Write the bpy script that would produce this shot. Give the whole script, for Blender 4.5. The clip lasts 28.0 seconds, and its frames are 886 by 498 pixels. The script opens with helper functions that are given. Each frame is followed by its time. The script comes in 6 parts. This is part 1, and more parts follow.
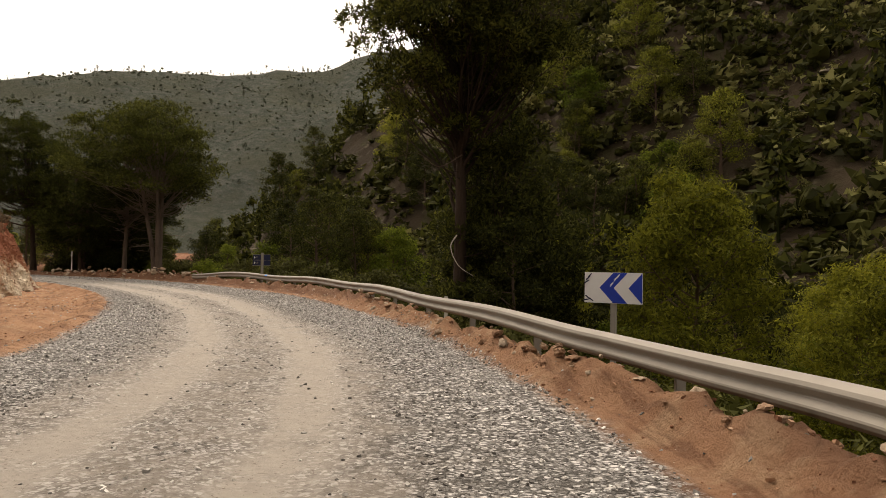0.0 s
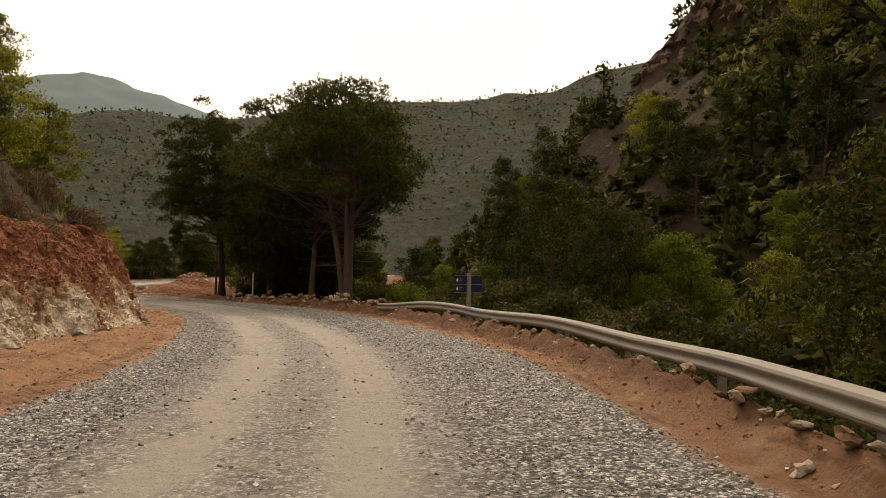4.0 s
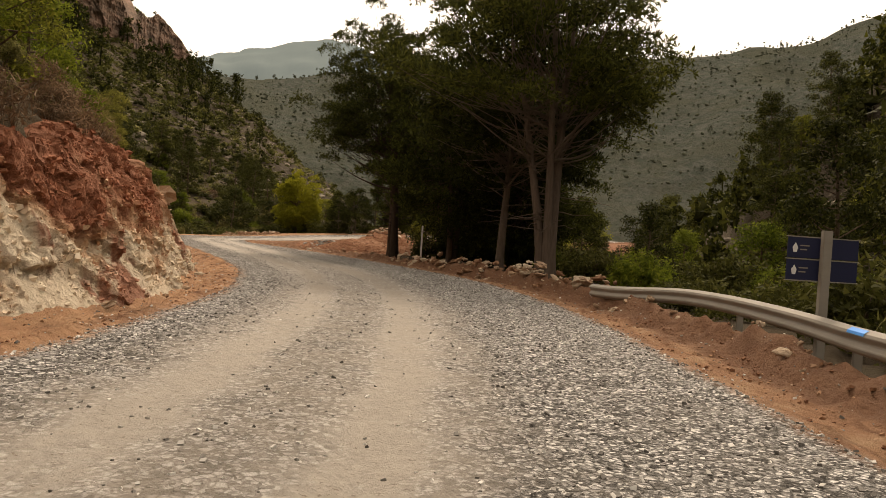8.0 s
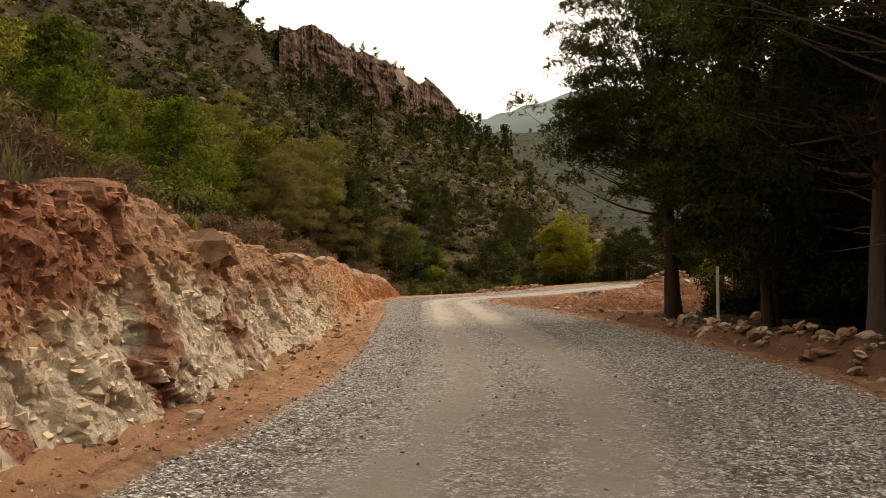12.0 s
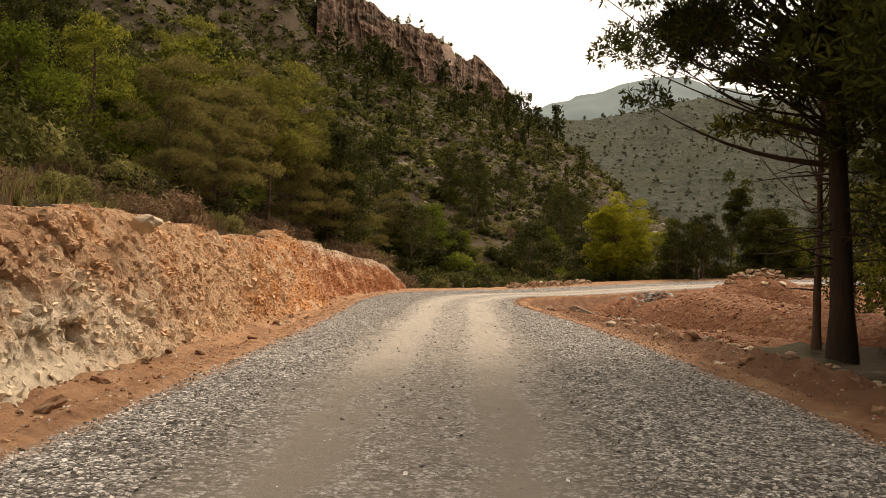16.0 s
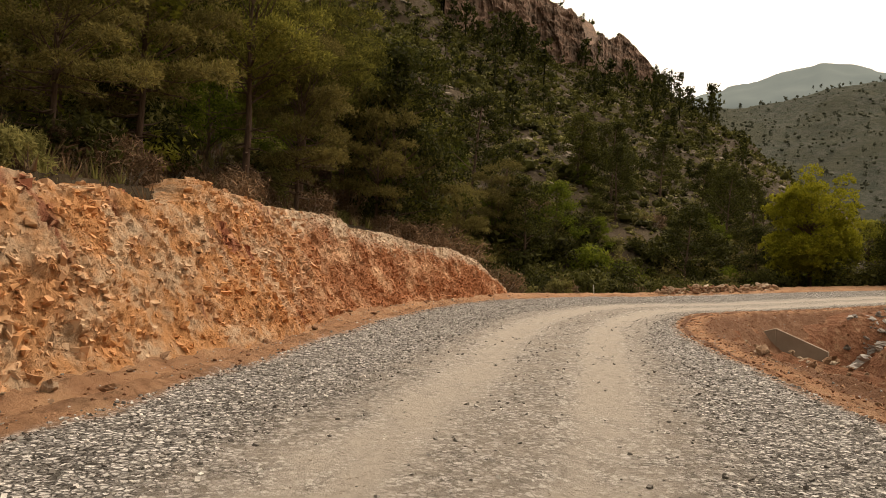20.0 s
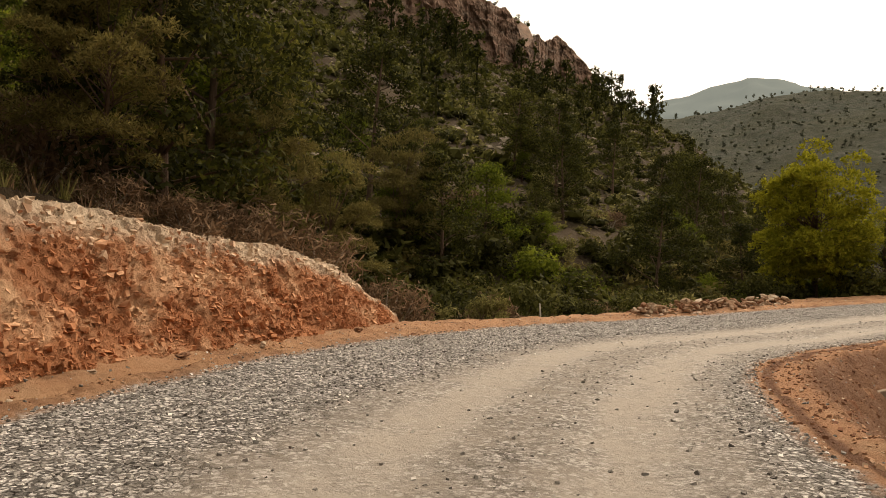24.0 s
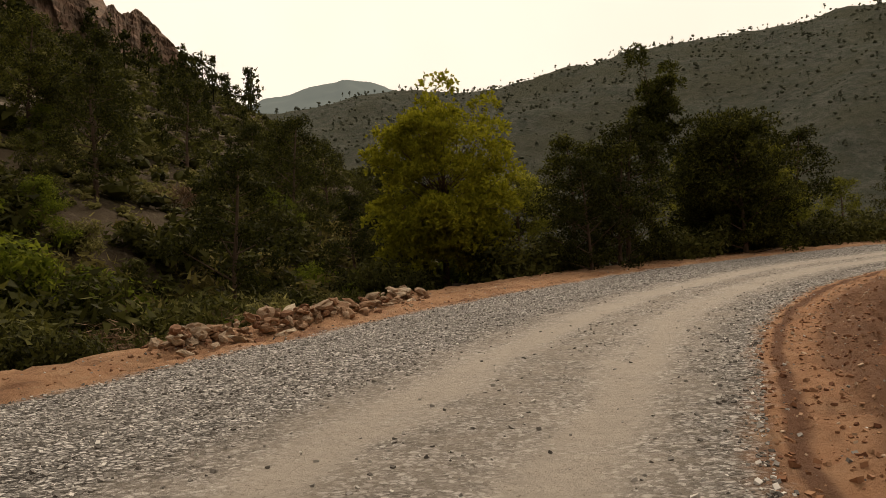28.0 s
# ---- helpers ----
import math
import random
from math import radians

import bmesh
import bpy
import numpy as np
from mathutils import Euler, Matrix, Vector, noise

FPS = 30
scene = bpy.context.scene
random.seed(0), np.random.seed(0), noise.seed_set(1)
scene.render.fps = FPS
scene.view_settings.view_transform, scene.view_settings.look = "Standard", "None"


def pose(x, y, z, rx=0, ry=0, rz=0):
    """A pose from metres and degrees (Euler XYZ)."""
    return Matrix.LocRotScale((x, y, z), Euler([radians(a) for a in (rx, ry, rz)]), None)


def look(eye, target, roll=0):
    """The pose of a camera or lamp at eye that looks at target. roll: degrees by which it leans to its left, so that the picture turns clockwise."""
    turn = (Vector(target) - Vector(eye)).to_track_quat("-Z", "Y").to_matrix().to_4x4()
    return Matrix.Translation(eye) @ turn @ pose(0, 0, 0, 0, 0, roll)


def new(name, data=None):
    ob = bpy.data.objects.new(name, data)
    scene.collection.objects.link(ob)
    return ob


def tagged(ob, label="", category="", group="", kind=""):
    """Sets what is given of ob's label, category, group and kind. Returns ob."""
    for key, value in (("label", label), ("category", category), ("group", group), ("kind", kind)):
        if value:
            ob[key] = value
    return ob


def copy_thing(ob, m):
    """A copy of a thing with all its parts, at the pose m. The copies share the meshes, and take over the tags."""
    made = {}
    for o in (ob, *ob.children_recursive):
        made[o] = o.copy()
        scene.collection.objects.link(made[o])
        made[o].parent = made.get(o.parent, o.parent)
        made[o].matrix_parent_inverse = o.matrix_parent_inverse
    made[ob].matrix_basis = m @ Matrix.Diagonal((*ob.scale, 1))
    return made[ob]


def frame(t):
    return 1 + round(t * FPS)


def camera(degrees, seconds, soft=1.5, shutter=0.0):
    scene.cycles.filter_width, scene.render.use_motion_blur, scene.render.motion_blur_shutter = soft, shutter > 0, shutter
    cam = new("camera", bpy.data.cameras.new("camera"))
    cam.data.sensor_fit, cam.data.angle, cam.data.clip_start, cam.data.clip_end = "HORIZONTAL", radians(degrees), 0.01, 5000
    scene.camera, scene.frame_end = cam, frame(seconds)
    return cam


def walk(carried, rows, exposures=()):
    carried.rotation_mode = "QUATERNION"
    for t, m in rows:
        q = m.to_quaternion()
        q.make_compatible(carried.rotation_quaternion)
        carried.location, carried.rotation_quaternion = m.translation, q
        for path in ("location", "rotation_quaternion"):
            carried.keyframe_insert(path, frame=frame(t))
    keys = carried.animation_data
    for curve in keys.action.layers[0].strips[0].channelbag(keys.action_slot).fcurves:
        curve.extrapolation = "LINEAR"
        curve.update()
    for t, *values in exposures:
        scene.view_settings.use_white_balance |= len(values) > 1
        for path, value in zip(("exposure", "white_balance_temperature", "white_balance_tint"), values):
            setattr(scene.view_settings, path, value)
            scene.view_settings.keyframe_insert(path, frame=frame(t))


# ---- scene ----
cam = camera(58.3, 28.0, soft=0.8)
METRES, EYE, TILT, LEAN, TURN = 107.143, 1.5, 0.0, 0.0, 0.0
ROWS = [
    (0.0, 0.0, 0.0, 0.0, -0.01, 0.93, -0.87),
    (0.5, -0.0021, 0.0193, 0.0002, 4.71, 1.1, -0.06),
    (1.0, -0.0052, 0.0403, -0.0001, 7.76, 1.49, -0.15),
    (1.5, -0.0086, 0.0601, 0.0002, 13.02, 1.51, -0.12),
    (2.0, -0.0116, 0.0812, 0.0003, 13.38, 1.73, 0.87),
    (2.5, -0.0148, 0.1003, 0.0003, 13.3, 1.75, 1.33),
    (3.0, -0.0187, 0.1202, -0.0, 13.07, 2.54, 0.9),
    (3.5, -0.0233, 0.1383, 0.0001, 15.1, 2.47, -0.47),
    (5.5, -0.0432, 0.2071, -0.0007, 18.98, 2.33, -1.02),
    (6.0, -0.0496, 0.2261, -0.0011, 23.67, 1.15, -2.36),
    (6.5, -0.0565, 0.2424, -0.0007, 28.55, -0.08, -3.48),
    (7.0, -0.0639, 0.2598, -0.0009, 30.54, -0.46, -3.14),
    (7.5, -0.071, 0.2754, -0.0009, 30.56, -0.63, -3.8),
    (8.0, -0.0791, 0.292, -0.0008, 32.11, -0.85, -3.82),
    (8.5, -0.0866, 0.3067, -0.0006, 35.13, -1.58, -2.82),
    (9.0, -0.0959, 0.3223, -0.0004, 42.17, -1.91, -2.21),
    (9.5, -0.1042, 0.3359, -0.0004, 43.64, -2.12, -1.01),
    (10.0, -0.1134, 0.3499, -0.0001, 44.93, -2.3, -0.98),
    (10.5, -0.1226, 0.3629, 0.0004, 45.8, -1.66, -0.8),
    (11.0, -0.1337, 0.3771, 0.0006, 50.76, 0.05, 0.24),
    (11.5, -0.1438, 0.3908, 0.001, 52.84, 1.69, 0.45),
    (13.5, -0.1862, 0.439, 0.0016, 51.87, 2.13, -0.4),
    (14.0, -0.1994, 0.4513, 0.0016, 55.78, 1.05, -1.58),
    (14.5, -0.2111, 0.4623, 0.0018, 57.49, 0.9, -1.78),
    (15.0, -0.2238, 0.4748, 0.0019, 57.38, 0.76, -1.45),
    (15.5, -0.2361, 0.4865, 0.0017, 56.0, 1.11, -1.41),
    (16.0, -0.2505, 0.4994, 0.0015, 56.09, 1.09, -1.97),
    (16.5, -0.2644, 0.5115, 0.0015, 56.33, 1.05, -2.31),
    (17.0, -0.2799, 0.5244, 0.0012, 57.13, 1.08, -2.83),
    (17.5, -0.2943, 0.5359, 0.0012, 57.66, 0.95, -3.05),
    (18.0, -0.3101, 0.548, 0.0009, 58.16, 0.91, -3.05),
    (18.5, -0.3249, 0.5591, 0.0008, 59.93, 0.76, -2.99),
    (19.0, -0.34, 0.5707, 0.0008, 60.34, 0.76, -2.98),
    (19.5, -0.3548, 0.5809, 0.0006, 61.3, 0.66, -3.01),
    (20.0, -0.371, 0.5913, 0.0003, 66.17, 0.44, -2.83),
    (20.5, -0.3849, 0.6009, 0.0001, 66.5, 0.6, -2.49),
    (21.0, -0.3999, 0.6113, -0.0002, 64.11, 0.91, -2.4),
    (21.5, -0.4146, 0.6203, -0.0003, 64.28, 0.84, -3.05),
    (23.5, -0.4691, 0.6562, -0.0012, 63.7, 1.79, -1.94),
    (24.0, -0.482, 0.6659, -0.0019, 61.96, 1.8, -1.62),
    (24.5, -0.495, 0.6763, -0.0022, 57.32, 1.98, -1.24),
    (25.0, -0.5083, 0.687, -0.0023, 53.28, 2.01, -1.18),
    (25.5, -0.5215, 0.6979, -0.0021, 52.71, 1.99, -0.39),
    (26.0, -0.5332, 0.7096, -0.002, 48.19, 2.12, 0.94),
    (26.5, -0.5452, 0.7229, -0.0023, 43.91, 1.94, 1.47),
    (27.0, -0.5564, 0.7369, -0.0024, 42.85, 1.97, 2.11),
    (27.5, -0.5667, 0.7524, -0.0025, 39.7, 1.72, 2.33),
    (28.0, -0.5751, 0.7679, -0.0025, 34.55, 1.5, 2.52),
]
EXPOSURES = [(t, stops + 0.2, 7450 if t < 3 else 8100, 16.5) for t, stops in ((0.0, 0.2), (1.0, -0.08), (1.5, -0.08), (3.2, -0.18), (5.5, 0.18), (8.0, 0.2), (11.0, 0.1), (13.5, 0.32), (15.5, 0.38), (17.0, 0.56), (18.0, 0.8), (19.0, 0.65), (20.0, 0.15), (21.5, 0.05), (23.5, 0.18), (24.4, 0.14), (25.0, -0.08), (26.0, -0.08), (27.0, 0.12), (28.0, -0.42))]
walk(cam, [(t, pose(0, 0, EYE, TILT, LEAN, TURN) @ pose(METRES * x, METRES * y, METRES * z, 90 + pitch, roll, yaw)) for t, x, y, z, yaw, pitch, roll in ROWS], EXPOSURES)

# ---- world and light: a bright overcast sky ----
world = bpy.data.worlds.new("overcast_sky")
scene.world = world
world.use_nodes = True
wn, wl = world.node_tree.nodes, world.node_tree.links
wn.clear()
sky = wn.new("ShaderNodeTexSky")
sky.sky_type, sky.sun_disc = "NISHITA", False
sky.sun_elevation, sky.sun_rotation = radians(44), radians(-21.5)
SUN_WAY = Vector((-0.26, 0.66, 0.70)).normalized()
where = wn.new("ShaderNodeTexCoord")
toward = wn.new("ShaderNodeVectorMath")
toward.operation = "DOT_PRODUCT"
toward.inputs[1].default_value = SUN_WAY
wl.new(where.outputs["Generated"], toward.inputs[0])
glow = wn.new("ShaderNodeMapRange")
glow.inputs[1].default_value, glow.inputs[2].default_value = -0.2, 0.85
wl.new(toward.outputs["Value"], glow.inputs[0])
cloud = wn.new("ShaderNodeMix")
cloud.data_type = "RGBA"
cloud.inputs[6].default_value, cloud.inputs[7].default_value = (7.0, 7.0, 7.0, 1), (12.2, 12.1, 11.5, 1)
wl.new(glow.outputs[0], cloud.inputs[0])
veil = wn.new("ShaderNodeTexNoise")
veil.inputs["Scale"].default_value, veil.inputs["Detail"].default_value = 2.6, 4
wl.new(where.outputs["Generated"], veil.inputs["Vector"])
thin = wn.new("ShaderNodeMapRange")
thin.inputs[1].default_value, thin.inputs[2].default_value = 0.3, 0.75
thin.inputs[3].default_value, thin.inputs[4].default_value = 1.06, 0.9
wl.new(veil.outputs["Fac"], thin.inputs[0])
layer = wn.new("ShaderNodeVectorMath")
layer.operation = "SCALE"
wl.new(cloud.outputs[2], layer.inputs[0])
wl.new(thin.outputs[0], layer.inputs["Scale"])
sky_scale = wn.new("ShaderNodeMix")
sky_scale.data_type = "RGBA"
sky_scale.inputs[0].default_value = 0.985
wl.new(layer.outputs[0], sky_scale.inputs[7])
back = wn.new("ShaderNodeBackground")
back.inputs[1].default_value = 0.1
wout = wn.new("ShaderNodeOutputWorld")
wl.new(sky.outputs[0], sky_scale.inputs[6])
wl.new(sky_scale.outputs[2], back.inputs[0])
wl.new(back.outputs[0], wout.inputs[0])
sun_data = bpy.data.lights.new("sun", "SUN")
sun_data.energy, sun_data.angle, sun_data.color = 2.3, radians(24), (1.0, 0.93, 0.82)
sun = new("sun", sun_data)
sun.matrix_basis = look(Vector((-30, 50, 0)) + SUN_WAY * 150, (-30, 50, 0))


# ---- number helpers ----
def lattice(ix, iy, iz, seed):
    h = (ix.astype(np.int64) * 374761393 + iy.astype(np.int64) * 668265263 + iz.astype(np.int64) * 2147483647 + seed * 974634777) & 0xFFFFFFFF
    h = ((h ^ (h >> 13)) * 1274126177) & 0xFFFFFFFF
    h = ((h ^ (h >> 16)) * 2246822519) & 0xFFFFFFFF
    return ((h ^ (h >> 15)) & 0xFFFFFF) / float(0x1000000)


def vnoise(p, seed=0):
    """Smooth value noise, -1 to 1, at an (n, 3) array of points."""
    i = np.floor(p)
    f = p - i
    f = f * f * (3 - 2 * f)
    out = 0
    for a in (0, 1):
        for b in (0, 1):
            for c in (0, 1):
                w = (f[:, 0] if a else 1 - f[:, 0]) * (f[:, 1] if b else 1 - f[:, 1]) * (f[:, 2] if c else 1 - f[:, 2])
                out = out + w * lattice(i[:, 0] + a, i[:, 1] + b, i[:, 2] + c, seed)
    return out * 2 - 1


def fbm(p, octaves=4, seed=0, gain=0.5):
    out, amp = 0, 1.0
    for k in range(octaves):
        out = out + amp * vnoise(p * 2.03 ** k + 17.3 * k, seed + k)
        amp *= gain
    return out


def facets(p, seed=0):
    """Blocky relief: the nearest cell's own tilted plane, and how far the joint to the next cell is."""
    i = np.floor(p)
    best = np.full(len(p), 9.0)
    second = np.full(len(p), 9.0)
    relief = np.zeros(len(p))
    for a in (-1, 0, 1):
        for b in (-1, 0, 1):
            for c in (-1, 0, 1):
                q = i + np.array((a, b, c))
                r = [lattice(q[:, 0], q[:, 1], q[:, 2], seed + k) for k in range(7)]
                o = p - q - np.stack(r[:3], 1)
                d = (o * o).sum(1)
                near = d < best
                second = np.where(near, best, np.minimum(second, d))
                plane = (r[3] - 0.5) * 1.5 + o[:, 0] * (r[4] - 0.5) * 1.3 + o[:, 1] * (r[5] - 0.5) * 1.3 + o[:, 2] * (r[6] - 0.5) * 1.6
                relief = np.where(near, plane, relief)
                best = np.where(near, d, best)
    return relief, np.sqrt(second) - np.sqrt(best)


def smooth(a, b, x):
    t = np.clip((x - a) / (b - a), 0, 1)
    return t * t * (3 - 2 * t)


def spline(points, per=8):
    """A smooth line (Catmull-Rom) through control points, per steps a span."""
    p = np.array(points, float)
    p = np.vstack([2 * p[0] - p[1], p, 2 * p[-1] - p[-2]])
    t = np.linspace(0, 1, per, endpoint=False)[:, None]
    out = []
    for k in range(1, len(p) - 2):
        a, b, c, d = p[k - 1], p[k], p[k + 1], p[k + 2]
        out.append(0.5 * (2 * b + (c - a) * t + (2 * a - 5 * b + 4 * c - d) * t ** 2 + (3 * b - a - 3 * c + d) * t ** 3))
    return np.vstack(out + [p[-2][None]])


def lengths(line):
    return np.concatenate([[0], np.cumsum(np.hypot(*np.diff(line[:, :2], axis=0).T))])


def beside(x, y, line):
    """Signed distance of points to a line (left of its run is positive) and the length along it."""
    best = np.full(x.shape, 1e9)
    side = np.zeros(x.shape)
    along = np.zeros(x.shape)
    run = lengths(line)
    for k in range(len(line) - 1):
        ax, ay = line[k, :2]
        ux, uy = line[k + 1, 0] - ax, line[k + 1, 1] - ay
        n = math.hypot(ux, uy)
        t = np.clip(((x - ax) * ux + (y - ay) * uy) / (n * n), 0, 1)
        dx, dy = x - ax - t * ux, y - ay - t * uy
        d = dx * dx + dy * dy
        near = d < best
        best = np.where(near, d, best)
        side = np.where(near, np.sign(ux * dy - uy * dx), side)
        along = np.where(near, run[k] + t * n, along)
    return np.sqrt(best) * side, along


def mesh_of(name, verts, faces, uvs=None, mat=None, shade=False):
    """A mesh from arrays; faces is (n, 3) or (n, 4)."""
    me = bpy.data.meshes.new(name)
    verts = np.asarray(verts, np.float32)
    faces = np.asarray(faces, np.int32)
    k = faces.shape[1]
    me.vertices.add(len(verts))
    me.vertices.foreach_set("co", verts.ravel())
    me.loops.add(faces.size)
    me.loops.foreach_set("vertex_index", faces.ravel())
    me.polygons.add(len(faces))
    me.polygons.foreach_set("loop_start", np.arange(0, faces.size, k, dtype=np.int32))
    if shade:
        me.polygons.foreach_set("use_smooth", np.ones(len(faces), bool))
    else:
        me.polygons.foreach_set("use_smooth", np.zeros(len(faces), bool))
    for key, uv in (uvs or {}).items():
        layer = me.uv_layers.new(name=key)
        layer.data.foreach_set("uv", np.asarray(uv, np.float32)[faces.ravel()].ravel())
    me.update(calc_edges=True)
    if mat:
        me.materials.append(mat)
    return me


def sheet_faces(rows, cols):
    a = np.arange(rows * cols).reshape(rows, cols)
    return np.stack([a[:-1, :-1], a[:-1, 1:], a[1:, 1:], a[1:, :-1]], -1).reshape(-1, 4)


def part(name, me, parent=None, label=""):
    """One mesh as a part under its thing, or as a thing when there is no parent."""
    ob = new(name, me)
    if parent:
        ob.parent = parent
    return tagged(ob, label)


def bm_mesh(name, bm, mat, shade=False):
    me = bpy.data.meshes.new(name)
    for f in bm.faces:
        f.smooth = shade
    bm.to_mesh(me)
    bm.free()
    me.materials.append(mat)
    return me


def box_bm(sx, sy, sz, at=(0, 0, 0), bevel=0.0):
    bm = bmesh.new()
    bmesh.ops.create_cube(bm, size=1, matrix=Matrix.Translation(at) @ Matrix.Diagonal((sx, sy, sz, 1)))
    if bevel:
        bmesh.ops.bevel(bm, geom=bm.edges[:], offset=bevel, segments=2, affect="EDGES")
    return bm


# ---- materials ----
class Nodes:
    def __init__(self, name, rough=0.9, spec=0.25):
        self.mat = bpy.data.materials.new(name)
        self.mat.use_nodes = True
        self.n, self.l = self.mat.node_tree.nodes, self.mat.node_tree.links
        self.bsdf = self.n["Principled BSDF"]
        self.out = self.n["Material Output"]
        self.bsdf.inputs["Roughness"].default_value = rough
        self.bsdf.inputs["Specular IOR Level"].default_value = spec
        self.co = self.n.new("ShaderNodeTexCoord").outputs["Object"]

    def put(self, value, socket):
        if isinstance(value, bpy.types.NodeSocket):
            self.l.new(value, socket)
        elif isinstance(value, (tuple, list)) and len(value) == 3 and socket.type == "RGBA":
            socket.default_value = (*value, 1)
        else:
            socket.default_value = value

    def noise(self, scale, detail=4, rough=0.55, at=None, distort=0.0):
        k = self.n.new("ShaderNodeTexNoise")
        k.inputs["Scale"].default_value, k.inputs["Detail"].default_value = scale, detail
        k.inputs["Roughness"].default_value, k.inputs["Distortion"].default_value = rough, distort
        self.l.new(at or self.co, k.inputs["Vector"])
        return k.outputs["Fac"]

    def cells(self, scale, out="Distance", feature="F1", at=None):
        k = self.n.new("ShaderNodeTexVoronoi")
        k.feature = feature
        k.inputs["Scale"].default_value = scale
        self.l.new(at or self.co, k.inputs["Vector"])
        return k.outputs[out]

    def math(self, op, a, b=0.0, c=0.0, clamp=False):
        k = self.n.new("ShaderNodeMath")
        k.operation, k.use_clamp = op, clamp
        for v, s in zip((a, b, c), k.inputs):
            self.put(v, s)
        return k.outputs[0]

    def step(self, a, b, x):
        k = self.n.new("ShaderNodeMapRange")
        k.interpolation_type = "SMOOTHSTEP"
        self.put(x, k.inputs[0])
        k.inputs[1].default_value, k.inputs[2].default_value = a, b
        return k.outputs[0]

    def mix(self, f, a, b, blend="MIX"):
        k = self.n.new("ShaderNodeMix")
        k.data_type, k.blend_type = "RGBA", blend
        self.put(f, k.inputs[0])
        self.put(a, k.inputs[6])
        self.put(b, k.inputs[7])
        return k.outputs[2]

    def ramp(self, f, stops):
        k = self.n.new("ShaderNodeValToRGB")
        e = k.color_ramp.elements
        while len(e) < len(stops):
            e.new(0.5)
        for el, (p, c) in zip(e, stops):
            el.position, el.color = p, (*c, 1)
        self.put(f, k.inputs[0])
        return k.outputs[0]

    def uv(self, name):
        k = self.n.new("ShaderNodeUVMap")
        k.uv_map = name
        s = self.n.new("ShaderNodeSeparateXYZ")
        self.l.new(k.outputs[0], s.inputs[0])
        return k.outputs[0], s.outputs[0], s.outputs[1]

    def stretch(self, v, at=None):
        k = self.n.new("ShaderNodeMapping")
        k.inputs["Scale"].default_value = v
        self.l.new(at or self.co, k.inputs["Vector"])
        return k.outputs[0]

    def island(self):
        return self.n.new("ShaderNodeNewGeometry").outputs["Random Per Island"]

    def own(self):
        return self.n.new("ShaderNodeObjectInfo").outputs["Random"]

    def color(self, c):
        self.put(c, self.bsdf.inputs["Base Color"])
        return self

    def bump(self, height, strength=0.5, distance=0.05):
        k = self.n.new("ShaderNodeBump")
        k.inputs["Strength"].default_value, k.inputs["Distance"].default_value = strength, distance
        self.put(height, k.inputs["Height"])
        self.l.new(k.outputs[0], self.bsdf.inputs["Normal"])
        return self


def leaf_material(name, dark, mid, light, glow=0.3):
    """Leaves: three greens picked leaf by leaf, tree by tree, with light that shines through."""
    k = Nodes(name, 0.8, 0.08)
    f = k.math("ADD", k.math("MULTIPLY", k.island(), 0.65), k.math("MULTIPLY", k.own(), 0.35))
    f = k.math("ADD", k.math("MULTIPLY", f, 0.75), k.math("MULTIPLY", k.noise(0.6, 3), 0.3))
    c = k.ramp(f, ((0.15, dark), (0.55, mid), (0.95, light)))
    k.color(c)
    t = k.n.new("ShaderNodeBsdfTranslucent")
    k.l.new(c, t.inputs[0])
    m = k.n.new("ShaderNodeMixShader")
    m.inputs[0].default_value = glow
    k.l.new(k.bsdf.outputs[0], m.inputs[1])
    k.l.new(t.outputs[0], m.inputs[2])
    k.l.new(m.outputs[0], k.out.inputs[0])
    return k.mat


PINE = leaf_material("pine_needles", (0.0306, 0.0338, 0.0072), (0.163, 0.169, 0.025), (0.353, 0.339, 0.053), 0.55)
PINE_DARK = leaf_material("dark_pine_needles", (0.010, 0.012, 0.003), (0.034, 0.038, 0.008), (0.150, 0.150, 0.028), 0.35)
SCRUB_DARK = leaf_material("dark_scrub_leaves", (0.0115, 0.0125, 0.0037), (0.052, 0.054, 0.0125), (0.140, 0.136, 0.036))
PINE_LIGHT = leaf_material("young_pine_needles", (0.0455, 0.0494, 0.0065), (0.175, 0.176, 0.018), (0.31, 0.295, 0.034), 0.5)
GREEN = leaf_material("green_leaves", (0.0228, 0.0331, 0.0046), (0.101, 0.13, 0.014), (0.234, 0.254, 0.034), 0.55)
OLIVE = leaf_material("grey_green_leaves", (0.037, 0.0358, 0.0111), (0.166, 0.154, 0.05), (0.321, 0.292, 0.113), 0.45)
BRIGHT = leaf_material("bright_leaves", (0.065, 0.070, 0.007), (0.185, 0.185, 0.016), (0.33, 0.312, 0.032), 0.5)
HILL_OLIVE = leaf_material("hillside_scrub_leaves", (0.030, 0.030, 0.009), (0.142, 0.136, 0.044), (0.33, 0.31, 0.125), 0.42)
STAND = leaf_material("old_pine_needles", (0.0135, 0.016, 0.004), (0.046, 0.052, 0.011), (0.150, 0.152, 0.030), 0.4)
BANK_PINE = leaf_material("bank_pine_needles", (0.026, 0.027, 0.007), (0.128, 0.124, 0.027), (0.30, 0.275, 0.060), 0.55)
BROWN_PINE = leaf_material("brownish_pine_needles", (0.036, 0.031, 0.011), (0.140, 0.120, 0.038), (0.28, 0.235, 0.08), 0.4)
DRY = leaf_material("dry_twigs_and_leaves", (0.075, 0.050, 0.029), (0.178, 0.113, 0.067), (0.31, 0.201, 0.121), 0.15)

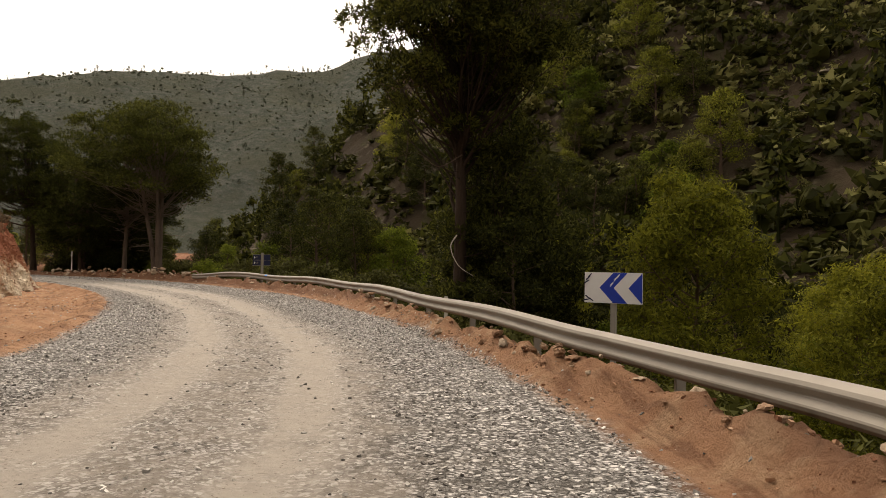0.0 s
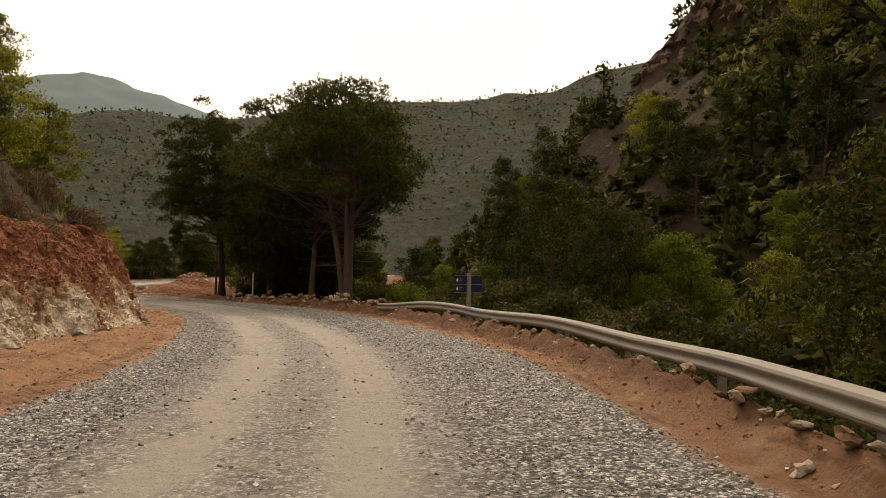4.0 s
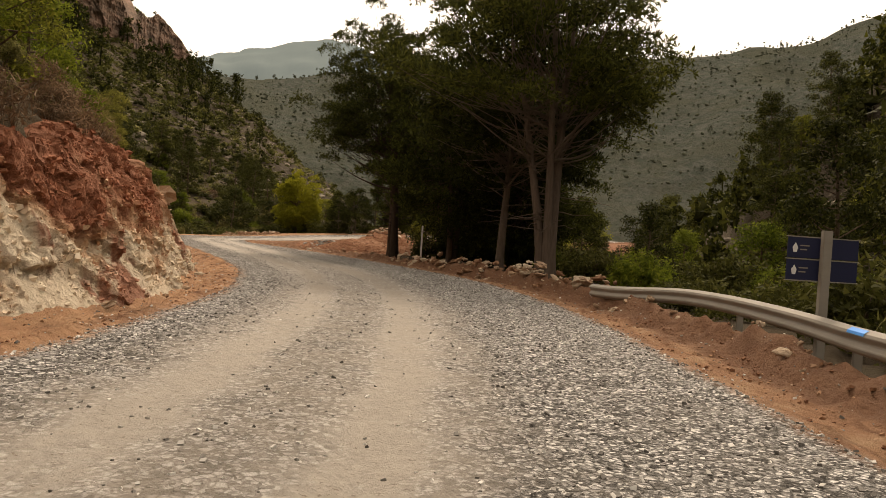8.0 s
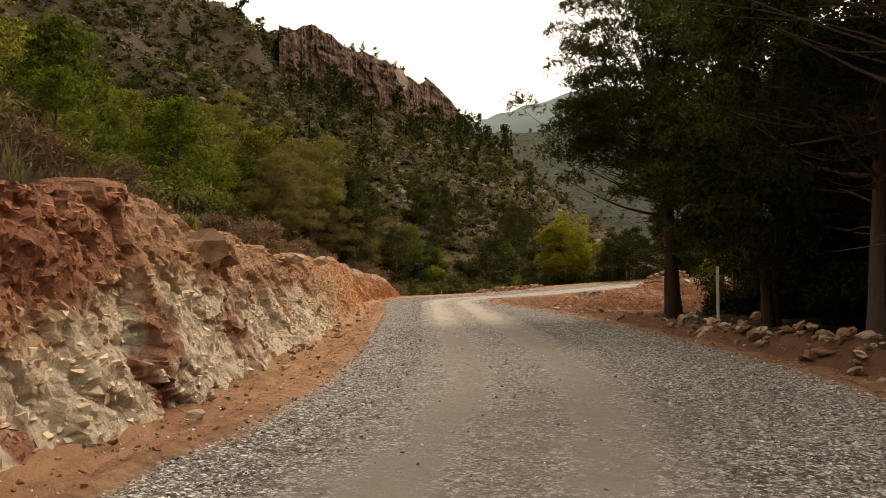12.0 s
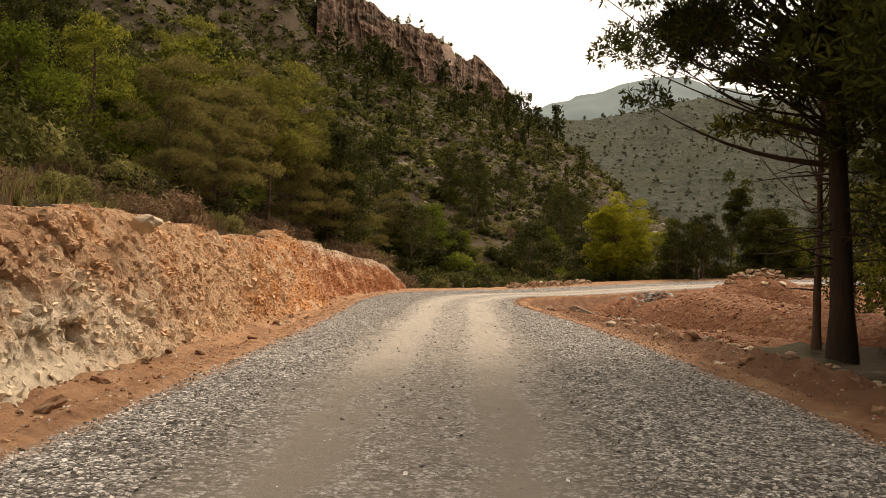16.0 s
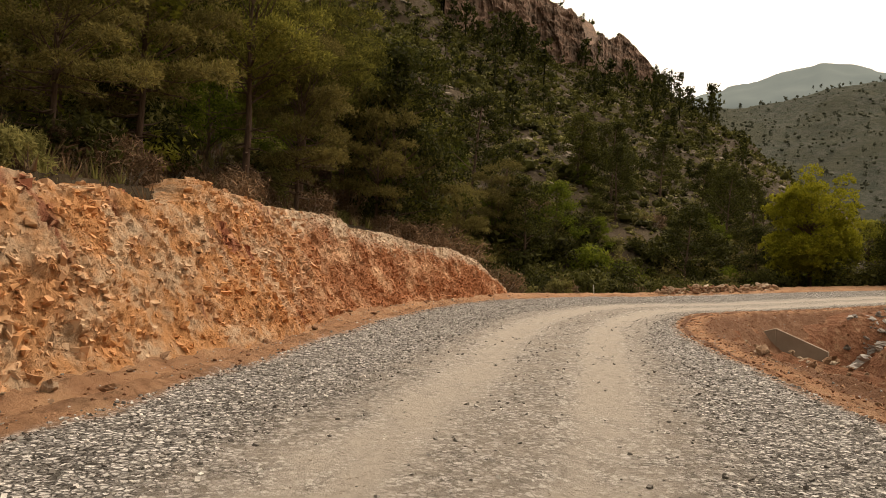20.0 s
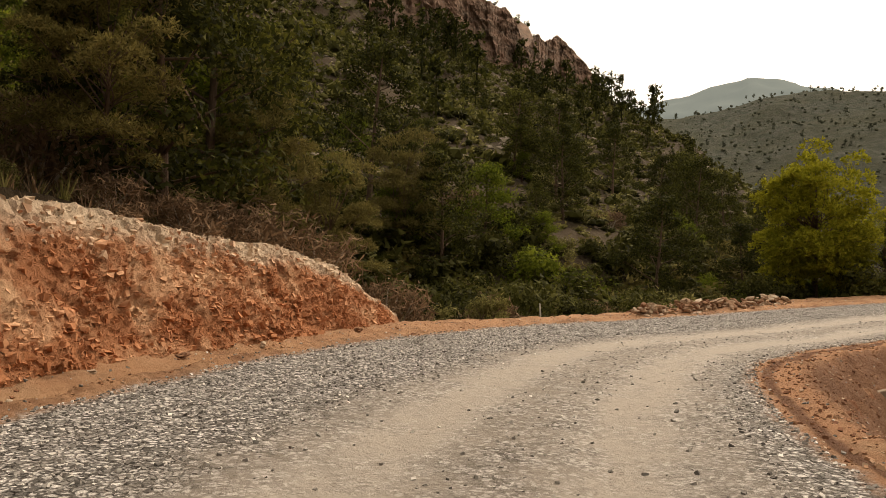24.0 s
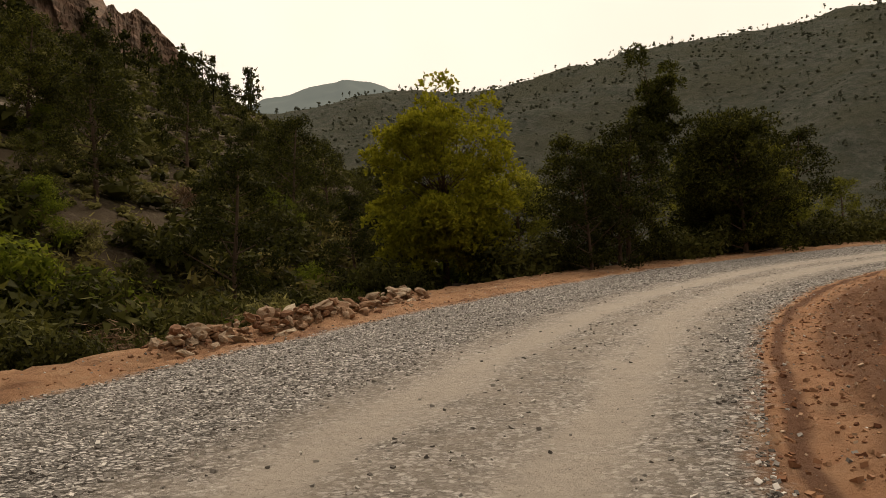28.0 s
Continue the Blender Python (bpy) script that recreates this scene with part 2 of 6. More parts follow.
k = Nodes("bark", 0.95, 0.1)
k.color(k.mix(k.noise(5, 5, at=k.stretch((3, 3, 0.5))), (0.045, 0.030, 0.022), (0.16, 0.105, 0.075))).bump(k.noise(14, 5, at=k.stretch((3, 3, 0.6))), 0.8, 0.04)
BARK = k.mat
k = Nodes("pale_bark", 0.95, 0.1)
k.color(k.mix(k.noise(5, 5, at=k.stretch((3, 3, 0.5))), (0.068, 0.049, 0.037), (0.185, 0.138, 0.106))).bump(k.noise(14, 5, at=k.stretch((3, 3, 0.6))), 0.8, 0.04)
PALE_BARK = k.mat
k = Nodes("dark_bark", 0.95, 0.1)
k.color(k.mix(k.noise(5, 5, at=k.stretch((3, 3, 0.5))), (0.020, 0.014, 0.010), (0.075, 0.050, 0.036))).bump(k.noise(14, 5, at=k.stretch((3, 3, 0.6))), 0.8, 0.04)
DARK_BARK = k.mat
k = Nodes("dead_wood", 0.9, 0.15)
k.color(k.mix(k.noise(6, 4), (0.22, 0.18, 0.14), (0.45, 0.40, 0.33)))
DEADWOOD = k.mat

# hillside earth: brown soil, pale stony patches, dry grass
k = Nodes("hillside_earth", 0.97, 0.1)
big, fine = k.noise(0.06, 5), k.noise(0.9, 6, 0.65)
c = k.mix(k.step(0.4, 0.62, big), (0.034, 0.024, 0.014), (0.060, 0.044, 0.027))
c = k.mix(k.step(0.55, 0.75, fine), c, (0.135, 0.112, 0.078))
c = k.mix(k.step(0.52, 0.75, k.noise(0.35, 5)), c, (0.055, 0.055, 0.022))
k.color(c).bump(k.noise(1.6, 8, 0.7), 0.8, 0.35)
EARTH = k.mat

# the cliffs: ochre and grey limestone in beds
k = Nodes("cliff_rock", 0.93, 0.15)
beds = k.noise(0.35, 6, 0.65, k.stretch((0.35, 0.35, 1.2)))
c = k.ramp(beds, ((0.3, (0.080, 0.060, 0.048)), (0.46, (0.165, 0.116, 0.086)), (0.58, (0.25, 0.158, 0.115)), (0.75, (0.26, 0.215, 0.178))))
k.color(c).bump(k.noise(0.8, 8, 0.7, k.stretch((1, 1, 0.5))), 0.9, 0.8)
CLIFF = k.mat

# the road: grey crushed stone, dusty wheel tracks, red earth beyond its edges
k = Nodes("crushed_stone_road", 0.95, 0.15)
uv_all, s, v = k.uv("road")
_, _, w = k.uv("wheel")
wob = k.math("MULTIPLY", k.math("SUBTRACT", k.noise(0.5, 5), 0.5), 0.42)
fineness = k.math("MULTIPLY", k.math("SUBTRACT", k.noise(3.5, 5, 0.7), 0.5), 0.35)
aw = k.math("ABSOLUTE", k.math("ADD", w, k.math("MULTIPLY", wob, 0.9)))
streak = k.noise(1.0, 5, 0.6, k.stretch((0.22, 7.0, 1), uv_all))
track = k.math("SUBTRACT", 1.0, k.step(0.10, 0.85, k.math("ABSOLUTE", k.math("SUBTRACT", aw, 0.9))))
track = k.math("MULTIPLY", track, k.step(0.2, 0.52, k.math("ADD", k.math("MULTIPLY", streak, 0.6), k.math("MULTIPLY", k.noise(0.7, 5, 0.65), 0.4))))
middle = k.math("SUBTRACT", 1.0, k.step(1.35, 2.5, aw))
dust = k.math("MAXIMUM", k.math("MULTIPLY", track, 1.0), k.math("MULTIPLY", middle, 0.6))
dust = k.math("ADD", dust, k.math("MULTIPLY", k.math("SUBTRACT", k.noise(1.3, 8, 0.78), 0.5), 1.9), clamp=True)
jitter = k.n.new("ShaderNodeVectorMath")
jitter.operation = "MULTIPLY_ADD"
nz = k.n.new("ShaderNodeTexNoise")
nz.inputs["Scale"].default_value = 14
k.l.new(k.co, nz.inputs["Vector"])
k.l.new(nz.outputs["Color"], jitter.inputs[0])
jitter.inputs[1].default_value = (0.05, 0.05, 0.05)
k.l.new(k.co, jitter.inputs[2])
shaken = jitter.outputs[0]
stone_tone = k.mix(k.step(0.46, 0.54, k.noise(9, 3)), k.cells(15, "Color", at=shaken), k.cells(26, "Color", at=shaken))
bw = k.n.new("ShaderNodeRGBToBW")
k.l.new(stone_tone, bw.inputs[0])
gravel = k.ramp(bw.outputs[0], ((0.18, (0.070, 0.065, 0.060)), (0.40, (0.225, 0.212, 0.197)), (0.54, (0.42, 0.40, 0.376)), (0.75, (0.74, 0.71, 0.675))))
gaps = k.step(0.0, 0.22, k.cells(15, feature="DISTANCE_TO_EDGE", at=shaken))
# shade between the stones is put into the gravel colour
gravel = k.mix(k.math("MULTIPLY", k.math("SUBTRACT", 1.0, gaps), 0.7), gravel, (0.060, 0.055, 0.048))
gravel = k.mix(k.math("MULTIPLY", k.step(0.45, 0.7, k.noise(0.25, 3)), 0.3), gravel, (0.20, 0.190, 0.172))
dusty = k.mix(k.noise(7, 6, 0.7), (0.255, 0.226, 0.192), (0.44, 0.396, 0.342))
dusty = k.mix(k.math("MULTIPLY", k.step(0.62, 0.70, k.noise(26, 2)), 0.7), dusty, (0.16, 0.128, 0.098))
packed = k.mix(k.noise(5, 7, 0.75), (0.180, 0.155, 0.128), (0.335, 0.295, 0.248))
packed = k.mix(k.math("MULTIPLY", k.step(0.58, 0.66, k.noise(30, 2)), 0.7), packed, (0.12, 0.102, 0.085))
# tracks and packed middle are darker from about s = 61 to 91
dark_reach = k.math("ADD", s, k.math("MULTIPLY", k.math("SUBTRACT", k.noise(0.35, 4), 0.5), 9.0))
dark_reach = k.math("MULTIPLY", k.step(61.0, 68.0, dark_reach), k.math("SUBTRACT", 1.0, k.step(84.0, 91.0, dark_reach)))
dusty = k.mix(k.math("MULTIPLY", dark_reach, 0.75), dusty, k.mix(k.noise(6, 7, 0.75), (0.135, 0.118, 0.100), (0.235, 0.208, 0.176)))
packed = k.mix(k.math("MULTIPLY", dark_reach, 0.55), packed, (0.130, 0.114, 0.097))
c = k.mix(dust, gravel, k.mix(k.step(0.1, 0.8, track), packed, dusty))
edge = k.math("ADD", k.math("ABSOLUTE", v), k.math("ADD", k.math("MULTIPLY", wob, 0.35), k.math("MULTIPLY", fineness, 0.35)))
beyond = k.step(0.96, 1.06, edge)
red = k.mix(k.noise(1.1, 6, 0.7), (0.190, 0.088, 0.046), (0.43, 0.240, 0.136))
red = k.mix(k.math("MULTIPLY", k.step(0.45, 0.7, k.noise(1.9, 5)), 0.75), red, (0.43, 0.28, 0.17))
inner = k.math("MULTIPLY", k.math("SUBTRACT", 1.0, k.step(-1.0, -0.9, v)), k.step(0.35, 0.62, k.noise(0.8, 5, 0.6)))
furrow = k.math("MULTIPLY", k.step(-1.26, -1.14, v), k.math("SUBTRACT", 1.0, k.step(-1.08, -1.0, k.math("ADD", v, k.math("MULTIPLY", wob, 0.1)))))
red = k.mix(k.math("MULTIPLY", furrow, 0.45), red, (0.20, 0.098, 0.054))
tread = k.math("MULTIPLY", furrow, k.math("SINE", k.math("ADD", k.math("MULTIPLY", s, 24.0), k.math("MULTIPLY", v, 30.0))))
ruts = k.noise(1.0, 6, 0.65, k.stretch((0.5, 15.0, 1), uv_all))
red = k.mix(k.math("MULTIPLY", k.step(0.5, 0.62, ruts), 0.55), red, (0.115, 0.052, 0.028))
red = k.mix(k.math("MULTIPLY", k.step(0.55, 0.66, k.noise(11, 5, 0.7)), 0.5), red, (0.36, 0.225, 0.14))
red = k.mix(k.math("MULTIPLY", inner, 0.6), red, (0.50, 0.285, 0.16))
outer = k.math("MULTIPLY", k.math("MULTIPLY", k.step(1.0, 1.06, v), k.step(98.0, 106.0, s)), k.step(0.3, 0.6, k.noise(0.9, 5, 0.65)))
red = k.mix(k.math("MULTIPLY", outer, 0.6), red, (0.47, 0.245, 0.132))
bank = k.math("MULTIPLY", k.step(1.17, 1.27, k.math("ADD", v, k.math("MULTIPLY", wob, 0.25))), 0.85)
red = k.mix(bank, red, k.mix(k.noise(6, 6, 0.75), (0.085, 0.038, 0.022), (0.25, 0.132, 0.078)))
rut = k.math("MULTIPLY", k.math("MULTIPLY", k.step(1.05, 1.07, k.math("ADD", v, k.math("MULTIPLY", wob, 0.22))), k.math("SUBTRACT", 1.0, k.step(1.09, 1.12, k.math("ADD", v, k.math("MULTIPLY", wob, 0.22))))), k.step(102.0, 106.0, s))
red = k.mix(k.math("MULTIPLY", rut, 0.8), red, (0.105, 0.045, 0.025))
c = k.mix(beyond, c, red)
k.color(c)
rough_gravel = k.math("MULTIPLY", k.math("MULTIPLY", gaps, 0.55), k.math("SUBTRACT", 1.0, k.step(0.15, 0.6, dust)))
lumps = k.math("MULTIPLY", k.noise(8, 7, 0.78), k.math("ADD", 0.8, k.math("MULTIPLY", beyond, 1.1)))
h = k.math("ADD", k.math("MULTIPLY", rough_gravel, k.math("SUBTRACT", 1.0, beyond)), lumps)
h = k.math("SUBTRACT", k.math("ADD", h, k.math("MULTIPLY", tread, 0.35)), k.math("MULTIPLY", rut, 0.8))
k.bump(h, 1.0, 0.06)
ROAD = k.mat

k = Nodes("red_earth", 0.96, 0.12)
c = k.mix(k.noise(1.6, 8, 0.78), (0.115, 0.047, 0.026), (0.36, 0.168, 0.092))
c = k.mix(k.math("MULTIPLY", k.step(0.52, 0.72, k.noise(3.2, 5)), 0.6), c, (0.42, 0.27, 0.165))
k.color(c).bump(k.math("ADD", k.noise(3.5, 8, 0.8), k.math("MULTIPLY", k.cells(6), 0.4)), 1.0, 0.22)
RED_EARTH = k.mat

# the fresh rock cut: pale limestone low, red marl and ochre above, changing along its run
def cut_material(name, chips):
    k = Nodes(name, 0.93, 0.15)
    _, s, v = k.uv("cut")
    warp = k.math("MULTIPLY", k.math("SUBTRACT", k.noise(0.55, 5, 0.6), 0.5), 1.5)
    lev = k.math("ADD", v, warp)
    grain = k.island() if chips else k.noise(3.2, 5, 0.7)
    pale = k.mix(k.mix(0.35, k.noise(2.2, 5, 0.65), grain), (0.50, 0.385, 0.27), (0.86, 0.76, 0.60))
    buff = k.mix(k.mix(0.35, k.noise(1.9, 5, 0.65), grain), (0.36, 0.195, 0.105), (0.66, 0.455, 0.285))
    ochre = k.mix(k.mix(0.35, k.noise(1.7, 5, 0.65), grain), (0.40, 0.168, 0.066), (0.72, 0.385, 0.175))
    marl = k.mix(k.mix(0.35, k.noise(1.4, 5, 0.65), grain), (0.165, 0.050, 0.028), (0.40, 0.150, 0.082))
    along = k.math("ADD", s, k.math("MULTIPLY", k.math("SUBTRACT", k.noise(0.16, 3), 0.5), 9.0))
    early = k.math("SUBTRACT", 1.0, k.step(62.0, 70.0, along))
    vein = k.step(0.57, 0.63, k.noise(0.5, 5, 0.6, k.stretch((1, 1, 0.2))))
    c = k.mix(k.step(0.3, 0.55, k.math("SUBTRACT", k.math("ADD", lev, k.math("MULTIPLY", early, 0.2)), 0.12)), pale, buff)
    upper = k.math("MULTIPLY", k.step(0.42, 0.72, k.math("ADD", lev, k.math("MULTIPLY", early, 0.1))), k.math("ADD", 0.25, k.math("MULTIPLY", early, 0.65)))
    c = k.mix(k.math("MAXIMUM", upper, k.math("MULTIPLY", vein, 0.85)), c, marl)
    orange = k.mix(k.step(0.42, 0.64, k.noise(1.3, 6, 0.65)), ochre, k.mix(0.35, buff, pale))
    orange = k.mix(k.step(0.58, 0.66, k.noise(0.8, 4, 0.6, k.stretch((1, 1, 0.3)))), orange, marl)
    c = k.mix(k.step(80.0, 86.0, along), c, k.mix(k.math("MULTIPLY", k.step(0.48, 0.66, k.noise(0.9, 5, 0.6)), 0.7), buff, orange))
    c = k.mix(k.step(88.0, 96.0, along), c, orange)
    peach = k.mix(k.mix(0.35, k.noise(2.1, 5, 0.65), grain), (0.46, 0.245, 0.135), (0.80, 0.53, 0.335))
    late = k.mix(k.step(0.45, 0.7, k.noise(1.1, 5, 0.6)), k.mix(0.35, marl, ochre), peach)
    late = k.mix(k.math("MULTIPLY", k.step(0.74, 0.94, k.math("ADD", v, k.math("MULTIPLY", warp, 0.3))), 0.75), late, pale)
    c = k.mix(k.step(98.0, 106.0, along), c, late)
    c = k.mix(k.math("MULTIPLY", k.step(0.6, 0.7, k.noise(4.2, 7, 0.72)), 0.55), c, (0.17, 0.075, 0.04))
    if chips:
        k.color(c).bump(k.noise(16, 6, 0.7), 0.6, 0.03)
    else:
        k.color(c).bump(k.math("ADD", k.noise(6, 9, 0.78), k.math("MULTIPLY", k.cells(7), 0.5)), 1.0, 0.13)
    return k.mat


CUT = cut_material("fresh_rock_cut", False)
CUT_CHIP = cut_material("fresh_rock_fragments", True)

k = Nodes("pale_stone", 0.92, 0.18)
c = k.ramp(k.math("ADD", k.math("MULTIPLY", k.own(), 0.6), k.math("MULTIPLY", k.noise(3, 5), 0.4)), ((0.15, (0.20, 0.095, 0.054)), (0.45, (0.32, 0.195, 0.118)), (0.8, (0.52, 0.43, 0.32))))
k.color(c).bump(k.noise(11, 7, 0.7), 0.6, 0.05)
STONE = k.mat
k = Nodes("gravel_chips", 0.9, 0.2)
k.color(k.ramp(k.island(), ((0.1, (0.105, 0.096, 0.086)), (0.45, (0.27, 0.252, 0.228)), (0.75, (0.48, 0.455, 0.415)), (0.97, (0.70, 0.668, 0.62)))))
CHIPS = k.mat
k = Nodes("red_clods", 0.95, 0.12)
k.color(k.ramp(k.island(), ((0.1, (0.15, 0.066, 0.037)), (0.5, (0.27, 0.132, 0.072)), (0.85, (0.38, 0.225, 0.135)), (0.98, (0.48, 0.36, 0.26)))))
CLODS = k.mat
k = Nodes("outcrop_stone", 0.95, 0.12)
k.color(k.mix(k.noise(0.9, 5), (0.14, 0.116, 0.088), (0.31, 0.262, 0.20))).bump(k.noise(2.5, 6, 0.7), 0.7, 0.2)
OUTCROP = k.mat
k = Nodes("galvanised_steel", 0.75, 0.25)
k.color(k.mix(k.noise(1.4, 6, 0.65, k.stretch((1, 1, 3))), (0.205, 0.186, 0.158), (0.345, 0.316, 0.272))).bump(k.noise(60, 3), 0.08, 0.01)
k.bsdf.inputs["Metallic"].default_value = 0.1
STEEL = k.mat
k = Nodes("concrete", 0.9, 0.2)
k.color(k.mix(k.noise(1.8, 6, 0.65), (0.15, 0.112, 0.08), (0.33, 0.26, 0.195))).bump(k.noise(18, 6), 0.3, 0.02)
CONCRETE = k.mat


def plain(name, c, rough=0.6, var=0.12):
    q = Nodes(name, rough, 0.3)
    dark = tuple(x * (1 - var) for x in c)
    q.color(q.mix(q.noise(9, 5, 0.6), dark, c))
    return q.mat


WHITE_PAINT = plain("white_sign_face", (0.72, 0.72, 0.70))
BLUE_PAINT = plain("blue_sign_film", (0.015, 0.045, 0.36))
NAVY_PAINT = plain("navy_sign_face", (0.018, 0.022, 0.060))
BLUE_SPRAY = plain("blue_spray_paint", (0.05, 0.30, 0.80))
MARKER = plain("weathered_post_paint", (0.60, 0.57, 0.50), 0.8, 0.3)

# ---- the plan: road edges, foot of the rock cut, foot of the hills ----
ROAD_LEFT = spline([(-5.6, -14), (-5.8, -5), (-6.0, 4), (-6.4, 11.5), (-7.6, 16.8), (-9.6, 22.8), (-11.6, 27.6), (-14.5, 33.3), (-19.8, 41.4), (-24.4, 46.6), (-29.7, 51.2), (-39.3, 58.0),
                    (-47.9, 63.9), (-58.1, 70.6), (-64.3, 76.0), (-68.1, 81.4), (-70.9, 88.2), (-72.3, 95.0), (-72.6, 102), (-71.0, 110.5), (-66.0, 119), (-58.0, 129), (-51.0, 141)], 30)
ROAD_RIGHT = spline([(2.4, -14), (2.2, -5), (1.75, 4), (0.75, 11.4), (-0.4, 16.4), (-1.9, 21.7), (-4.9, 29.9), (-7.8, 36.0), (-14.0, 45.6), (-19.0, 51.8), (-24.6, 57.0), (-35.0, 64.4),
                     (-44.0, 70.0), (-54.0, 75.6), (-59.3, 80.2), (-61.8, 84.2), (-63.4, 89.6), (-64.6, 95.6), (-64.8, 102), (-63.4, 108), (-60.0, 113.5), (-52.0, 123), (-44.5, 136)], 30)
CENTRE = (ROAD_LEFT + ROAD_RIGHT) / 2
FOOT = spline([(-8.6, -14), (-8.6, 0), (-9.4, 10), (-11.6, 18), (-13.7, 24), (-16.6, 31.4), (-18.7, 37.0), (-22.1, 42.4), (-28.2, 48.0), (-36.2, 54.2), (-44.9, 60.1), (-53.0, 65.8), (-59.2, 69.6), (-63.9, 73.6), (-70.4, 80.6)], 12)
TOE = np.vstack([FOOT, spline([(-71.0, 83), (-73.6, 90), (-75.5, 98), (-77.5, 106), (-84, 125), (-98, 150), (-118, 215), (-150, 320), (-200, 450)], 6)])
CUT_LENGTH = lengths(FOOT)[-1]
FAR_TOE = spline([(28, -60), (28, -30), (24, 10), (14, 40), (-6, 64), (-22, 90), (-34, 115), (-37, 140), (-46, 165), (-70, 200), (-95, 300)], 6)
RAIL = spline([(3.1, -12), (3.0, -4), (2.98, 1), (2.85, 5.0), (2.45, 7.3), (2.0, 9.2), (1.5, 11.0), (0.2, 17.0), (-0.95, 21.4), (-1.8, 24.5), (-3.0, 28.8), (-6.2, 36.4), (-8.95, 41.1), (-10.2, 43.4), (-12.4, 46.6), (-15.6, 49.6)], 10)


def cut_height(s):
    """Height of the rock cut along its foot."""
    f = s / CUT_LENGTH
    return np.interp(f, [0, 0.2, 0.27, 0.34, 0.45, 0.55, 0.62, 0.72, 0.80, 0.87, 0.92, 0.955, 0.985, 1.0], [0.2, 0.4, 1.4, 2.7, 3.0, 2.9, 2.5, 2.4, 2.4, 2.5, 2.3, 1.8, 1.1, 0.3])


def road_level(y):
    return np.interp(y, [-100, 88, 93, 99, 105, 112, 120, 135, 160], [0, 0, 0.12, 0.36, 0.66, 1.05, 1.5, 2.3, 3.2])


def crag_of(x, y):
    """Distance behind the line of the eastern crag, and the way along it from its end above the valley."""
    return (x + 9) * 0.69 + (y - 109) * 0.73 + 1.5 * np.sin((x - y) * 0.21), (x + 9) * 0.73 - (y - 109) * 0.69


def terrain(x, y):
    """Ground level away from the carriageway."""
    p = np.stack([x, y, np.zeros_like(x)], 1)
    dl, sl = beside(x, y, TOE)
    dr, sr = beside(x, y, ROAD_RIGHT)
    dc, sc = beside(x, y, CENTRE)
    df, sf = beside(x, y, FAR_TOE)
    near = np.exp(-(np.abs(dc) / 40.0) ** 2)
    base = road_level(y) * near
    # left: behind the cut, then the long scrub slope, then the cliff band
    end = smooth(CUT_LENGTH - 3, CUT_LENGTH + 4, sl)
    top = np.where(sl < CUT_LENGTH, cut_height(np.minimum(sl, CUT_LENGTH)), 0.2)
    bank = top * smooth(1.3, 2.1, dl)
    rise = 0.50 * np.maximum(0, dl - 3 - 4 * end)
    steep = smooth(60, 20, sl) * 0.25
    rise = rise * (1 + steep) * (1 + 0.06 * smooth(35, 100, dl))
    rise = rise + 0.55 * smooth(10, 26, sl) * smooth(76, 58, sl) * np.clip(dl - 2.0, 0, 11)
    west = smooth(64, 70, np.degrees(np.arctan2(-(x + 40), y - 62)))
    band = 1 - smooth(-16, 12, 0.33 * (x + 245) + 0.943 * (y - 218))
    cl = fbm(p * 0.045, 3, 5) * 4
    rise = rise - 0.42 * np.maximum(0, dl - 116) + 12 * band * ((1 - west) * smooth(111, 118, dl + cl) + west * smooth(78, 122, dl + cl))
    rise = rise - 0.75 * np.maximum(0, 0.33 * (x + 245) + 0.943 * (y - 224))
    rise = np.maximum(rise, -3.0) + fbm(p * 0.09, 4, 9) * np.clip(dl * 0.03, 0, 2.2)
    dip = -1.3 * end * smooth(0.6, 3.5, dl) * (1 - smooth(6, 12, dl))
    left = base + bank + rise + dip
    # right: the drop behind the rail, the valley floor, the far slope and its cliff
    out = -dr
    stretch = smooth(38, 62, sr)
    drop = -(1 - stretch) * (0.9 * smooth(1.2, 2.3, out) + 4.2 * smooth(1.7, 12, out)) - stretch * 2.2 * smooth(7, 22, out)
    far = -df
    climb = 0.78 * np.maximum(0, far)
    cl2 = fbm(p * 0.06, 3, 31) * 4
    climb = climb - 0.25 * np.maximum(0, far - 56)
    climb = np.minimum(climb, 74 + cl2) + fbm(p * 0.09, 4, 41) * np.clip(far * 0.04, 0, 2.0)
    right = base + drop + np.where(far > 0, climb, 0)
    crag, crag_s = crag_of(x, y)
    right = right + (8.5 * smooth(-34, 0, crag) * smooth(-26, 4, crag_s) + 10 * smooth(0.0, 2.2, crag) * smooth(-4, 22, crag_s)) * smooth(75, 45, crag_s) * smooth(60, 20, crag)
    # the gully by the culvert, the heap of red spoil and the rubble
    gully, _ = beside(x, y, np.array([(-38.0, 74.5), (-43.5, 76.2), (-51.4, 79.2), (-58.6, 83.8), (-59.3, 86.8), (-54.6, 95.0), (-46.0, 100.0)]))
    right = right - 2.8 * (1 - smooth(0.4, 3.3, np.abs(gully))) * smooth(0.7, 2.6, out)
    bank_line, bank_s = beside(x, y, np.array([(-38.0, 79.0), (-44.0, 80.4), (-50.0, 83.4), (-54.0, 87.4), (-56.6, 92.0)]))
    spoil = (0.40 + 0.30 * np.exp(-((bank_s - 13.0) / 4.5) ** 2)) * (1 - smooth(0.2, 2.4, bank_line)) * (1 - smooth(1.5, 5.0, -bank_line))
    right = right + (spoil + 0.35 * (1 - smooth(4.0, 9.0, np.abs(bank_line + 4.0))) * smooth(-0.5, 1.0, -bank_line)) * smooth(3.0, 5.5, out)
